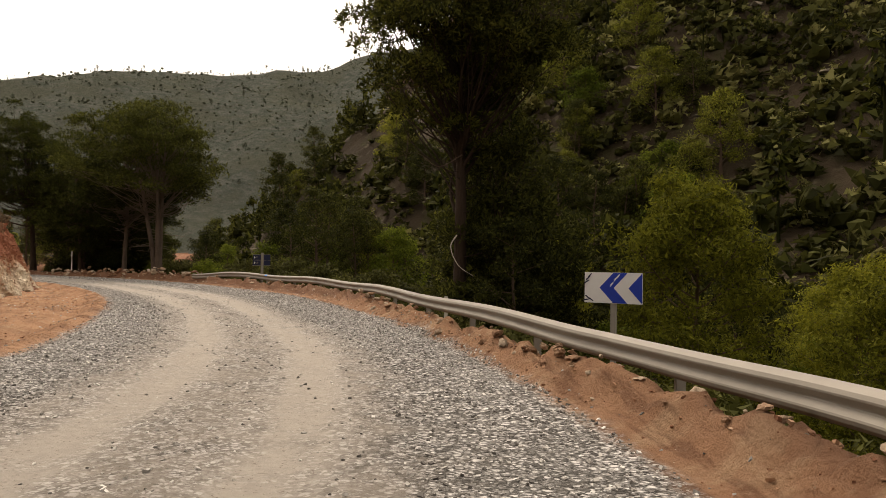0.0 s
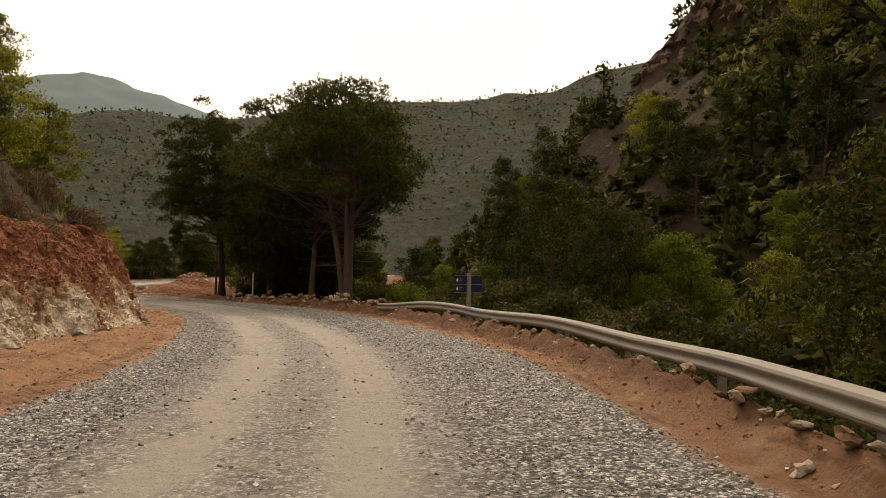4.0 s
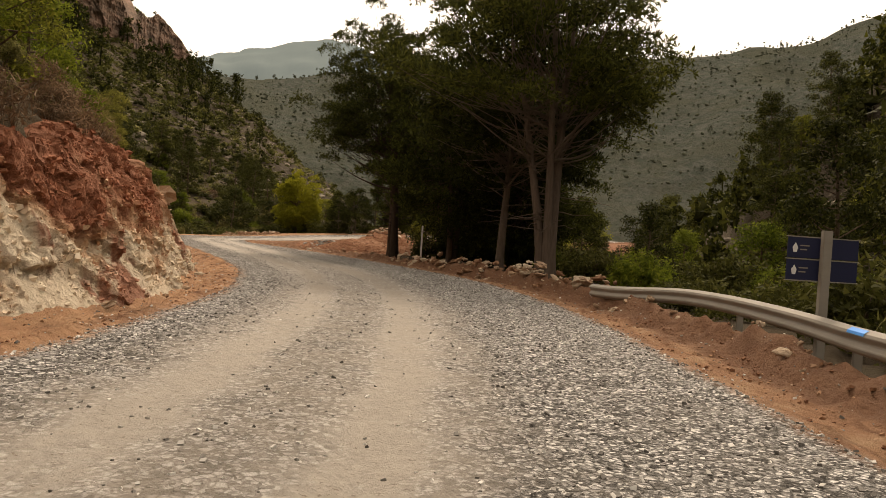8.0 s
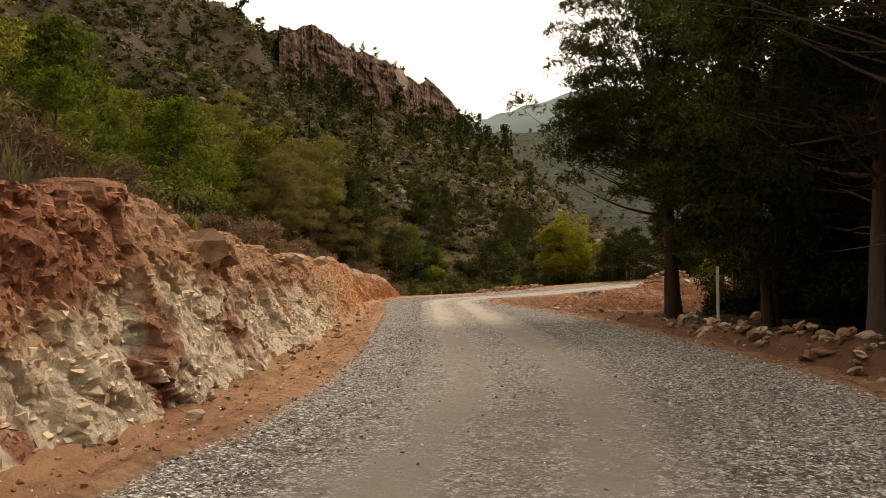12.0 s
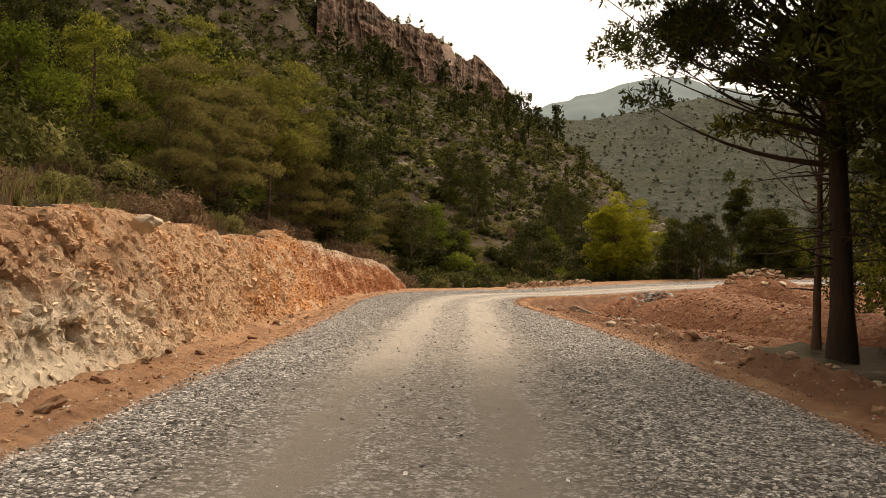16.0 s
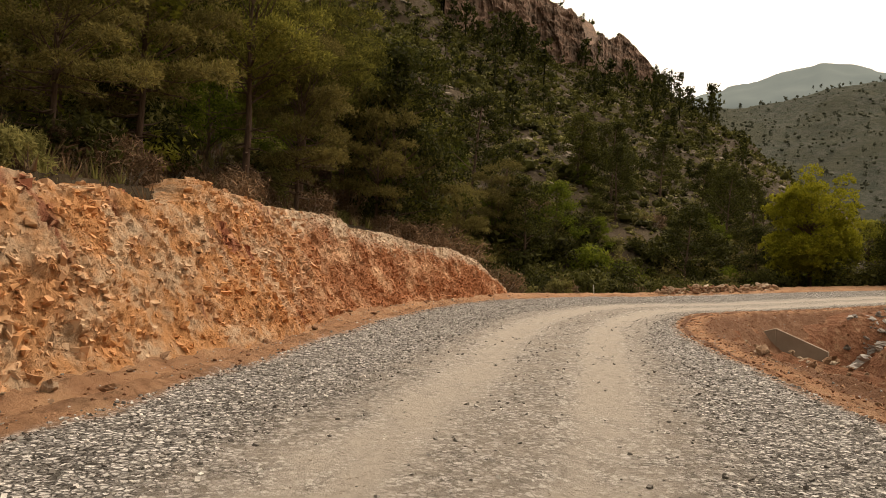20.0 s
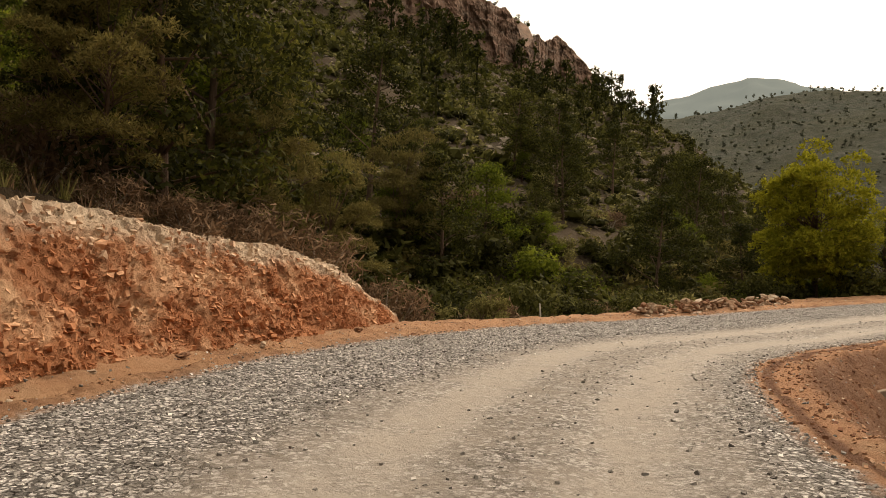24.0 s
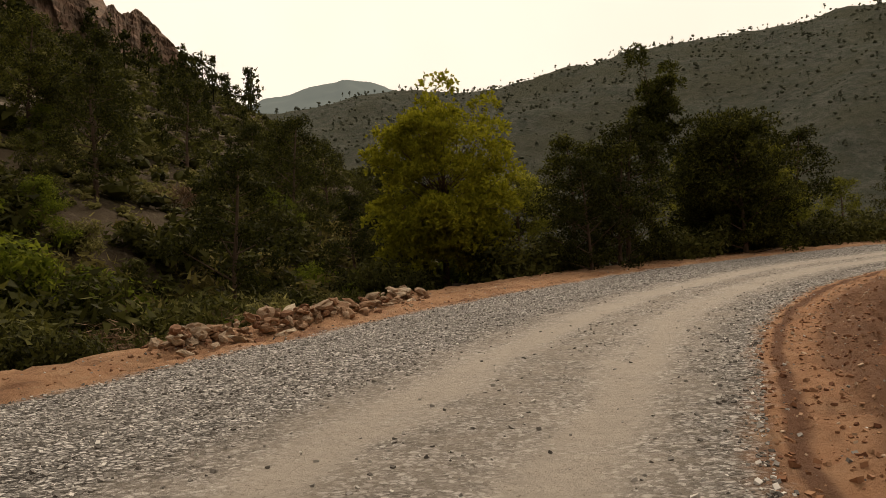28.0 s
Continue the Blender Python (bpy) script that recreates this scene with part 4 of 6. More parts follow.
def bush_mesh(name, seed, leaf, size=1.0, clumps=14, per=60, length=0.13, wide=0.03, tall=0.8, stems=7):
    """A shrub of several leafy domes on bare stems, as one mesh."""
    rng = np.random.default_rng(seed)
    a = rng.uniform(0, 2 * math.pi, clumps)
    r = size * 0.62 * rng.uniform(0, 1, clumps) ** 0.6
    z = size * tall * (0.35 + 0.55 * rng.uniform(0, 1, clumps)) * (1 - 0.35 * (r / size) ** 2)
    c = np.stack([np.cos(a) * r, np.sin(a) * r, z], 1)
    v, f = leaves(rng, c, size * rng.uniform(0.2, 0.42, clumps), per, length, wide, 0.85, 0.35)
    skirt = np.concatenate([np.stack([np.cos(a), np.sin(a), a * 0], 1) * size * 0.55 + np.array((0, 0, size * tall * 0.22))])
    v2, f2 = leaves(rng, skirt, np.full(clumps, size * 0.3), per // 2, length, wide, 0.8, 0.4)
    me = mesh_of(name, *join([(v, f), (v2, f2)]), mat=leaf)
    wood = []
    for k in range(stems):
        e = c[k % clumps]
        wood.append(tube(np.stack([np.array((e[0] * 0.15, e[1] * 0.15, -0.15)), e * 0.5 + rng.normal(size=3) * 0.08 * size, e]), np.array((0.028, 0.018, 0.006)) * size, 4))
    return me, join(wood)


def make_bush(name, label, seed, leaf, group="", wood_mat=None, **kw):
    me, wood = bush_mesh("leaves", seed, leaf, **kw)
    ob = new(name)
    tagged(ob, label, "bush", group)
    part("leaves", me, ob)
    part("woody_base", mesh_of("woody_base", *wood, mat=wood_mat or BARK), ob)
    return ob


def stone_mesh(name, seed, mat, rough=0.28, detail=2, flat=0.7):
    bm = bmesh.new()
    bmesh.ops.create_icosphere(bm, subdivisions=detail, radius=1)
    co = np.array([v.co for v in bm.verts])
    r, _ = facets(co * 1.3 + seed * 3.7, seed)
    n = 1 + rough * r + 0.12 * fbm(co * 1.7 + seed, 2, seed)
    for v, s in zip(bm.verts, n):
        v.co = v.co * s
        v.co.z *= flat
    return bm_mesh(name, bm, mat)


def spots(rng, n, x0, x1, y0, y1, keep):
    """n random places in a rectangle where keep(x, y, dl, out, far, z) holds."""
    xs, ys = [], []
    got = 0
    for _ in range(40):
        x, y = rng.uniform(x0, x1, n * 2), rng.uniform(y0, y1, n * 2)
        z, dl, out, far = terrain(x, y)
        ok = keep(x, y, dl, out, far, z)
        xs.append(x[ok])
        ys.append(y[ok])
        got += ok.sum()
        if got >= n:
            break
    x, y = np.concatenate(xs)[:n], np.concatenate(ys)[:n]
    return x, y, ground_z(x, y)


def scatter(name, rng, bases, x, y, z, scale, mat, tall=(0.8, 1.25)):
    """Many copies of small base meshes in one mesh (vertices, triangles), each turned and scaled."""
    vs, fs, n = [], [], 0
    pick = rng.integers(0, len(bases), len(x))
    for b, (bv, bf) in enumerate(bases):
        sel = np.nonzero(pick == b)[0]
        if not len(sel):
            continue
        a = rng.uniform(0, 2 * math.pi, len(sel))
        s = scale[sel]
        h = s * rng.uniform(*tall, len(sel))
        c, d = np.cos(a) * s, np.sin(a) * s
        vx = bv[None, :, 0] * c[:, None] - bv[None, :, 1] * d[:, None] + x[sel][:, None]
        vy = bv[None, :, 0] * d[:, None] + bv[None, :, 1] * c[:, None] + y[sel][:, None]
        vz = bv[None, :, 2] * h[:, None] + z[sel][:, None]
        vs.append(np.stack([vx, vy, vz], -1).reshape(-1, 3))
        fs.append((bf[None] + (np.arange(len(sel)) * len(bv))[:, None, None] + n).reshape(-1, 3))
        n += len(sel) * len(bv)
    return mesh_of(name, np.vstack(vs), np.vstack(fs), mat=mat)


def shrub_base(seed, count, length, wide, cores=2):
    """A low-cost dome of leaves one metre across."""
    rng = np.random.default_rng(seed)
    m = 6
    a = rng.uniform(0, 2 * math.pi, m)
    r = rng.uniform(0.0, 0.33, m)
    c = np.stack([np.cos(a) * r, np.sin(a) * r, rng.uniform(0.15, 0.45, m)], 1)
    rad = rng.uniform(0.2, 0.34, m)
    pieces = [leaves(rng, c, rad, count // m, length, wide, 0.85, 0.3)]
    for q in range(cores):
        v, f = lump_base(seed * 3 + q, 0.8)
        pieces.append((v * rad[q] * 1.6 + c[q] * np.array((1, 1, 0.75)), f))
    return join(pieces)


def pine_base(seed, count, length, wide):
    """A low-cost pine one metre tall: tiers of tufts and a trunk."""
    rng = np.random.default_rng(seed)
    m = 14
    h = rng.uniform(0.3, 1.0, m)
    a = np.arange(m) * 2.4
    r = 0.24 * np.sin(np.clip((1.08 - h) * 1.5, 0, 1.5)) * rng.uniform(0.3, 1.2, m)
    c = np.stack([np.cos(a) * r, np.sin(a) * r, h * 0.93], 1)
    lv, lf = leaves(rng, c, rng.uniform(0.07, 0.15, m), count // m, length, wide, 0.75, 0.35)
    tv, tf = tube(np.array([(0, 0, -0.05), (0.01, 0, 0.5), (0.0, 0.01, 0.95)]), np.array((0.022, 0.015, 0.005)), 4)
    return join([(lv, lf), (tv, np.vstack([tf[:, :3], tf[:, [0, 2, 3]]]))])


def lump_base(seed, flat=0.5):
    rng = np.random.default_rng(seed)
    bm = bmesh.new()
    bmesh.ops.create_icosphere(bm, subdivisions=1, radius=0.5)
    v = np.array([p.co for p in bm.verts]) * rng.uniform(0.7, 1.25, (len(bm.verts), 1)) * np.array((1, 0.8, flat))
    f = np.array([[q.index for q in p.verts] for p in bm.faces])
    bm.free()
    return v, f


def chip_base(seed):
    """A broken stone chip: a crooked block."""
    rng = np.random.default_rng(seed)
    v = np.array([(x, y, z) for x in (-0.5, 0.5) for y in (-0.38, 0.38) for z in (-0.27, 0.27)]) * rng.uniform(0.55, 1.15, (8, 3))
    turn = np.array(Euler(rng.uniform(-0.5, 0.5, 3)).to_matrix())
    f = np.array([(0, 1, 3), (0, 3, 2), (4, 6, 7), (4, 7, 5), (0, 4, 5), (0, 5, 1), (2, 3, 7), (2, 7, 6), (1, 5, 7), (1, 7, 3)])
    return v @ turn.T, f


# ---- broken fragments standing out of the rock cut ----
def cut_fragments(name, label, seed, n, lo, hi, power, where):
    """Crooked blocks half sunk in the face of the cut, coloured like the bed that they lie in."""
    rng_ = np.random.default_rng(seed)
    pick = rng_.integers(0, len(CUT_SURFACE), n * 3)
    q = CUT_SURFACE[pick]
    ok = (q[:, 4] > 0.02) & (q[:, 4] < 1.06) & (q[:, 5] > 0.5) & (rng_.uniform(0, 1, n * 3) < where(q[:, 3], q[:, 4], q[:, :3]))
    q, o = q[ok][:n], CUT_OUT[pick][ok][:n]
    m = len(q)
    base = np.array([(x, y, z) for x in (-0.5, 0.5) for y in (-0.4, 0.4) for z in (-0.36, 0.36)])
    v = base[None] * rng_.uniform(0.15, 1.3, (m, 8, 3))
    size = (lo + (hi - lo) * rng_.uniform(0, 1, m) ** power)
    v = v * size[:, None, None] * rng_.uniform(0.6, 1.4, (m, 1, 3))
    a, b = rng_.uniform(0, 2 * math.pi, m), rng_.normal(size=m) * 0.5
    ca, sa, cb, sb = np.cos(a)[:, None], np.sin(a)[:, None], np.cos(b)[:, None], np.sin(b)[:, None]
    x, y, z = v[..., 0], v[..., 1] * cb - v[..., 2] * sb, v[..., 1] * sb + v[..., 2] * cb
    v = np.stack([x * ca - y * sa, x * sa + y * ca, z], -1)
    centre = q[:, :3] - np.concatenate([o, np.zeros((m, 1))], 1) * (size * rng_.uniform(-0.30, 0.12, m))[:, None]
    v = v + centre[:, None]
    f = np.array([(0, 1, 3), (0, 3, 2), (4, 6, 7), (4, 7, 5), (0, 4, 5), (0, 5, 1), (2, 3, 7), (2, 7, 6), (1, 5, 7), (1, 7, 3), (0, 2, 6), (0, 6, 4)])
    faces = (f[None] + np.arange(m)[:, None, None] * 8).reshape(-1, 3)
    uv = np.repeat(q[:, 3:5] + np.stack([rng_.normal(size=m) * 1.2, rng_.normal(size=m) * 0.07], 1), 8, axis=0)
    ob = new(name, mesh_of(name, v.reshape(-1, 3), faces, {"cut": uv}, CUT_CHIP))
    return tagged(ob, label, "rocks", kind="stuff")


crumbly = lambda s, v, p: 0.35 + 0.65 * smooth(-0.2, 0.3, fbm(p * 0.6, 3, 87))
solid = lambda s: 1 - 0.65 * smooth(64, 69, s) * smooth(82, 77, s)
cut_fragments("rock_fragments", "crumbling fragments on the face of the rock cut", 881, 38000, 0.026, 0.15, 3.2, lambda s, v, p: crumbly(s, v, p) * solid(s) * (s > 40))

# ---- cliffs on the two hills ----
def cliff_face(name, label, origin, az0, az1, rmax, across_of, reach, seed, n=420):
    """A blocky cliff standing along a contour of the hill, found by looking out from a point."""
    az = np.linspace(az0, az1, n)
    r = np.arange(30, rmax, 0.6)
    A, R = np.meshgrid(np.radians(az), r, indexing="ij")
    x, y = origin[0] - np.sin(A) * R, origin[1] + np.cos(A) * R
    depth = across_of(x.ravel(), y.ravel()).reshape(A.shape)
    first = np.argmax(depth > reach, axis=1)
    rr = r[first]
    ker_ = np.ones(9) / 9
    rr = np.convolve(np.pad(rr, 4, mode="edge"), ker_, "valid")
    a = np.radians(az)
    bx, by = origin[0] - np.sin(a) * rr, origin[1] + np.cos(a) * rr
    ox, oy = -np.sin(a), np.cos(a)
    low = ground_z(bx - ox * 2, by - oy * 2) - 1.5
    high = ground_z(bx + ox * 14, by + oy * 14) + 0.6
    high = np.maximum(high, low + 0.8)
    rows_ = np.concatenate([np.linspace(0, 1, 34), 1 + np.linspace(0.03, 0.3, 5)])
    V = np.tile(rows_, n)
    up_ = np.minimum(V, 1)
    rep = lambda q: np.repeat(q, len(rows_))
    z = rep(low) + rep(high - low) * up_ - np.maximum(0, V - 1) * 4
    back_ = up_ * 1.6 + np.maximum(0, V - 1) * 55
    X, Y = rep(bx) + rep(ox) * back_, rep(by) + rep(oy) * back_
    p3 = np.stack([X, Y, z], 1)
    f1, _ = facets(p3 * np.array((0.13, 0.13, 0.05)), seed)
    f2, _ = facets(p3 * np.array((0.4, 0.4, 0.55)), seed + 9)
    f3, _ = facets(p3 * np.array((1.0, 1.0, 1.3)), seed + 15)
    push_ = (1.5 * f1 + 0.7 * f2 + 0.3 * f3 + 0.7 * fbm(p3 * np.array((0.7, 0.7, 0.08)), 3, seed + 4) + 0.5 * fbm(p3 * np.array((0.25, 0.25, 1.4)), 3, seed)) * np.where(V > 1.02, 0.15, 1)
    X, Y = X - rep(ox) * push_, Y - rep(oy) * push_
    ob = new(name, mesh_of(name, np.stack([X, Y, z], 1), sheet_faces(n, len(rows_)), mat=CLIFF))
    return tagged(ob, label, "cliff", kind="structure")


def left_depth(x, y):
    return beside(x, y, TOE)[0] + fbm(np.stack([x, y, np.zeros_like(x)], 1) * 0.045, 3, 5) * 4


cliff_face("cliff_west", "reddish layered limestone cliff along the hilltop", (-40, 62), 49, 66.5, 330, left_depth, 107, 701)

cliff_face("cliff_east", "grey and ochre crag standing out of the wooded slope", (-4, 20), -24, 2.6, 150, lambda x, y: crag_of(x, y)[0], -0.6, 721, 260)

# ---- far ridge and mountain ----
def backdrop(name, label, r0, r1, az0, az1, crest, mat, seed, rows=50, cols_n=220, ripple=0.05):
    """A distant slope standing round the valley: crest gives elevation in degrees against azimuth."""
    az = np.linspace(az0, az1, cols_n)
    f = np.linspace(0, 1.12, rows)
    A, G = np.meshgrid(az, f)
    A, G = A.ravel(), G.ravel()
    R = r0 + (r1 - r0) * G
    el = np.interp(A, crest[0], crest[1])
    H = r1 * np.tan(np.radians(el))
    x, y = -np.sin(np.radians(A)) * R, np.cos(np.radians(A)) * R
    pp = np.stack([x, y, np.zeros_like(x)], 1)
    shape = np.where(G <= 1, np.sin(np.clip(G, 0, 1) * math.pi / 2) ** 1.15, 1 - (G - 1) * 2.5)
    z = -5 + (H + 5) * shape
    fold = fbm(pp * 9.0 / r1, 5, seed) * r1 * ripple * 0.5
    z = z + fold * np.sin(np.clip(G, 0, 1) * math.pi) + fbm(pp * 40.0 / r1, 4, seed + 3) * r1 * 0.003
    ob = new(name, mesh_of(name, np.stack([x, y, z], 1), sheet_faces(rows, cols_n)[:, ::-1], mat=mat, shade=True))
    return tagged(ob, label, "mountain", kind="structure"), np.stack([x, y, z], 1).reshape(rows, cols_n, 3)


# the ridge's scrub colour is greyed and blued to carry the haze
k = Nodes("hazed_ridge_scrub", 1.0, 0.0)
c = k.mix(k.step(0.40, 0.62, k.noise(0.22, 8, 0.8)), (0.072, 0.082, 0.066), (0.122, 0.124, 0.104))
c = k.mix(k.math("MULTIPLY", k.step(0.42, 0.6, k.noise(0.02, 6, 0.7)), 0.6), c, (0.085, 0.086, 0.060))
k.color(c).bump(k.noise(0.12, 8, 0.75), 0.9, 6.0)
HAZED_RIDGE = k.mat
# distance haze is put into the mountain's colour and a faint blue emission
k = Nodes("mountain_painted_haze", 1.0, 0.0)
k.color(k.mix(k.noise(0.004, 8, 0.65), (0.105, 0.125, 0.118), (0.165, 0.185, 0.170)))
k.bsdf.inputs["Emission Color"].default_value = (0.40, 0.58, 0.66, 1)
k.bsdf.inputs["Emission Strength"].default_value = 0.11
PAINTED_HAZE = k.mat
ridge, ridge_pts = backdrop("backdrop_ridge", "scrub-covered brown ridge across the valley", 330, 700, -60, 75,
                            ([-60, -20, 0, 5, 8.6, 14, 20, 24, 32, 36, 45, 75], [17.5, 16.5, 14.8, 14.0, 12.6, 12.2, 11.6, 11.2, 10.4, 10.0, 9.0, 8.0]), HAZED_RIDGE, 91, ripple=0.022)
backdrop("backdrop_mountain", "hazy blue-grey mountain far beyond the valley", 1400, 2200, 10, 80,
         ([10, 28, 33, 36, 39, 41, 43, 46, 50, 56, 80], [7.1, 9.6, 10.8, 11.6, 12.4, 12.7, 12.5, 11.6, 10.5, 9.4, 8]), PAINTED_HAZE, 95, ripple=0.012)

# ---- hillside scrub, trees and outcrops, too many to count ----
rng = np.random.default_rng(7)
SHRUBS = [shrub_base(100 + q, 48, 0.17, 0.07) for q in range(6)]
FAR_SHRUBS = [shrub_base(130 + q, 24, 0.22, 0.10, 1) for q in range(6)]
PINES = [pine_base(200 + q, 182, 0.085, 0.03) for q in range(6)]
ROCKS = [lump_base(300 + q) for q in range(6)]


def clear(x, y, dl, out, far, z, dmin=3.2, dmax=112):
    return (dl > dmin) & (dl < dmax)


def scrub(name, label, n, box, keep, lo, hi, mat, bases, tall, sink=0.05):
    x, y, z = spots(rng, n, *box, keep)
    s = rng.uniform(0, 1, len(x)) ** 1.6 * (hi - lo) + lo
    ob = new(name, scatter(name, rng, bases, x, y, z - sink * s, s, mat, tall))
    return tagged(ob, label, "scrub" if bases is not ROCKS else "rocks", kind="stuff")


LEFT_BOX, RIGHT_BOX, NORTH_BOX = (-300, -8, 0, 300), (-80, 110, -30, 215), (-112, 10, 138, 300)
on_left = lambda x, y, dl, out, far, z: (dl > 24) & (dl < 134) & (x + 0.6 * y < 40) & (np.hypot(x + 40, y - 70) < 260)
near_left = lambda x, y, dl, out, far, z: (dl > 13) & (dl < 34)
mid_left = lambda x, y, dl, out, far, z: (dl > 14) & (dl < 70) & (y > 58)
off_crag = lambda x, y: ~((crag_of(x, y)[0] > -3.5) & (crag_of(x, y)[0] < 3) & (crag_of(x, y)[1] > -4) & (crag_of(x, y)[1] < 42))
on_right = lambda x, y, dl, out, far, z: (far > -3) & (far < 95) & (out > 14) & off_crag(x, y)
in_valley = lambda x, y, dl, out, far, z: (out > 16) & (far < 8) & (y < 85)
on_north = lambda x, y, dl, out, far, z: (out > 8) & (far < 30)
scrub("hillside_scrub", "grey-green scrub on the stony slope", 3800, LEFT_BOX, on_left, 0.8, 2.6, HILL_OLIVE, FAR_SHRUBS, (0.55, 0.95))
scrub("hillside_scrub", "dark green scrub on the stony slope", 2600, LEFT_BOX, on_left, 1.3, 3.6, SCRUB_DARK, FAR_SHRUBS, (0.7, 1.1))
upper_left = lambda x, y, dl, out, far, z: (dl > 55) & on_left(x, y, dl, out, far, z)
scrub("hilltop_scrub", "dark bushes below and above the cliff", 3400, LEFT_BOX, upper_left, 1.2, 3.6, SCRUB_DARK, FAR_SHRUBS, (0.7, 1.1))
scrub("bank_scrub", "low mixed scrub above the rock cut", 1500, (-110, -8, 0, 115), near_left, 0.5, 1.6, OLIVE, SHRUBS, (0.6, 1.0))
scrub("slope_scrub", "dark thick scrub on the slope above the bend", 800, (-170, -50, 50, 170), mid_left, 0.9, 2.6, SCRUB_DARK, SHRUBS, (0.6, 1.0))
scrub("slope_scrub", "olive scrub on the slope above the bend", 900, (-170, -50, 50, 170), mid_left, 0.7, 2.0, HILL_OLIVE, SHRUBS, (0.6, 1.0))
scrub("hillside_rocks", "pale ledges and boulders lying on the slope", 2400, LEFT_BOX, on_left, 0.4, 2.6, OUTCROP, ROCKS, (0.4, 0.9))
scrub("slope_rocks", "pale rock ledges among the scrub above the bend", 700, (-170, -50, 50, 170), mid_left, 0.4, 1.8, OUTCROP, ROCKS, (0.5, 0.9))
scrub("slope_pines", "scattered pines on the stony slope", 190, LEFT_BOX, lambda x, y, dl, out, far, z: on_left(x, y, dl, out, far, z) & (dl > 30), 3.0, 7.5, PINE_DARK, PINES, (0.9, 1.2))
skyline = lambda x, y, dl, out, far, z: (dl > 66) & (dl < 108) & (y > 120) & on_left(x, y, dl, out, far, z)
scrub("hilltop_pines", "slender pines standing along the hilltop", 70, LEFT_BOX, skyline, 6.0, 11.0, PINE_DARK, PINES, (0.9, 1.2))
scrub("far_slope_scrub", "dense dark green scrub across the valley", 6200, RIGHT_BOX, on_right, 1.6, 4.4, SCRUB_DARK, FAR_SHRUBS, (0.6, 1.0))
scrub("far_slope_scrub", "grey-green scrub across the valley", 1800, RIGHT_BOX, on_right, 1.2, 3.0, OLIVE, FAR_SHRUBS, (0.6, 1.0))
scrub("far_slope_pines", "dense pines across the valley", 450, RIGHT_BOX, on_right, 4.0, 8.5, PINE_DARK, PINES, (0.9, 1.15))
facing = lambda x, y, dl, out, far, z: on_right(x, y, dl, out, far, z) & (far < 70)
scrub("far_slope_scrub", "round dark green bushes across the valley", 2200, (0, 78, -12, 112), facing, 1.5, 3.6, SCRUB_DARK, FAR_SHRUBS, (0.7, 1.1))
scrub("far_slope_scrub", "olive bushes across the valley", 2600, (0, 78, -12, 112), facing, 1.2, 3.0, HILL_OLIVE, FAR_SHRUBS, (0.7, 1.1))
scrub("far_slope_rocks", "pale ledges across the valley", 700, RIGHT_BOX, on_right, 0.5, 2.6, OUTCROP, ROCKS, (0.4, 0.9))
scrub("north_slope_scrub", "scrub on the slope past the last bend", 1000, NORTH_BOX, on_north, 1.0, 3.0, OLIVE, FAR_SHRUBS, (0.6, 1.0))
scrub("north_slope_pines", "pines on the slope past the last bend", 260, NORTH_BOX, on_north, 3.5, 8, PINE_DARK, PINES, (0.9, 1.15))
scrub("valley_thicket", "tangled green thicket on the valley floor", 900, (-45, 30, -30, 90), in_valley, 0.9, 2.2, SCRUB_DARK, SHRUBS, (0.6, 1.0))
behind_cut = lambda x, y, dl, out, far, z: (dl > 4) & (dl < 14) & (y > 14) & (y < 86)
MIDDLE = [shrub_base(180 + q, 240, 0.13, 0.034, 0) for q in range(5)]
FULL = [shrub_base(160 + q, 420, 0.1, 0.022, 0) for q in range(5)]
past_bend = lambda x, y, dl, out, far, z: (dl > 5) & (dl < 12) & (y > 80) & (y < 136)
scrub("bend_bushes", "dark dense bushes on the slope past the bend", 170, (-125, -66, 78, 142), past_bend, 1.8, 3.8, SCRUB_DARK, MIDDLE, (0.7, 1.0))
scrub("bend_bushes", "brownish bushes on the slope past the bend", 130, (-125, -66, 78, 142), past_bend, 1.4, 3.0, BROWN_PINE, MIDDLE, (0.7, 1.0))
behind_rail = lambda x, y, dl, out, far, z: (out > 2.7) & (out < 6.5) & (y > -6) & (y < 52)
scrub("rail_thicket", "dark tangled bushes on the drop behind the guard rail", 260, (-22, 16, -8, 54), behind_rail, 1.0, 2.1, SCRUB_DARK, FULL, (0.7, 1.1))
scrub("bank_bushes", "grey-green bushes on the bank behind the rock cut", 110, (-80, -8, 10, 88), behind_cut, 1.3, 2.6, OLIVE, FULL, (0.7, 1.0))
scrub("bank_bushes", "olive bushes on the bank behind the rock cut", 60, (-80, -8, 10, 88), behind_cut, 1.3, 2.6, PINE, FULL, (0.7, 1.0))
scrub("bank_bushes", "dry brown bushes on the bank behind the rock cut", 26, (-80, -8, 10, 88), behind_cut, 1.0, 2.0, DRY, FULL, (0.6, 0.9))
# dry grass on the bank above the cut
def tuft_base(seed):
    rng_ = np.random.default_rng(seed)
    n_ = 12
    a_ = rng_.uniform(0, 2 * math.pi, n_)
    r_ = rng_.uniform(0, 0.16, n_)
    foot = np.stack([np.cos(a_) * r_, np.sin(a_) * r_, np.zeros(n_)], 1)
    tip = foot * 2.6 + np.stack([rng_.normal(size=n_) * 0.2, rng_.normal(size=n_) * 0.2, rng_.uniform(0.45, 1.0, n_)], 1)
    side_ = np.stack([-np.sin(a_), np.cos(a_), a_ * 0], 1) * 0.035
    return np.stack([foot - side_, foot + side_, tip], 1).reshape(-1, 3), np.arange(3 * n_).reshape(-1, 3)


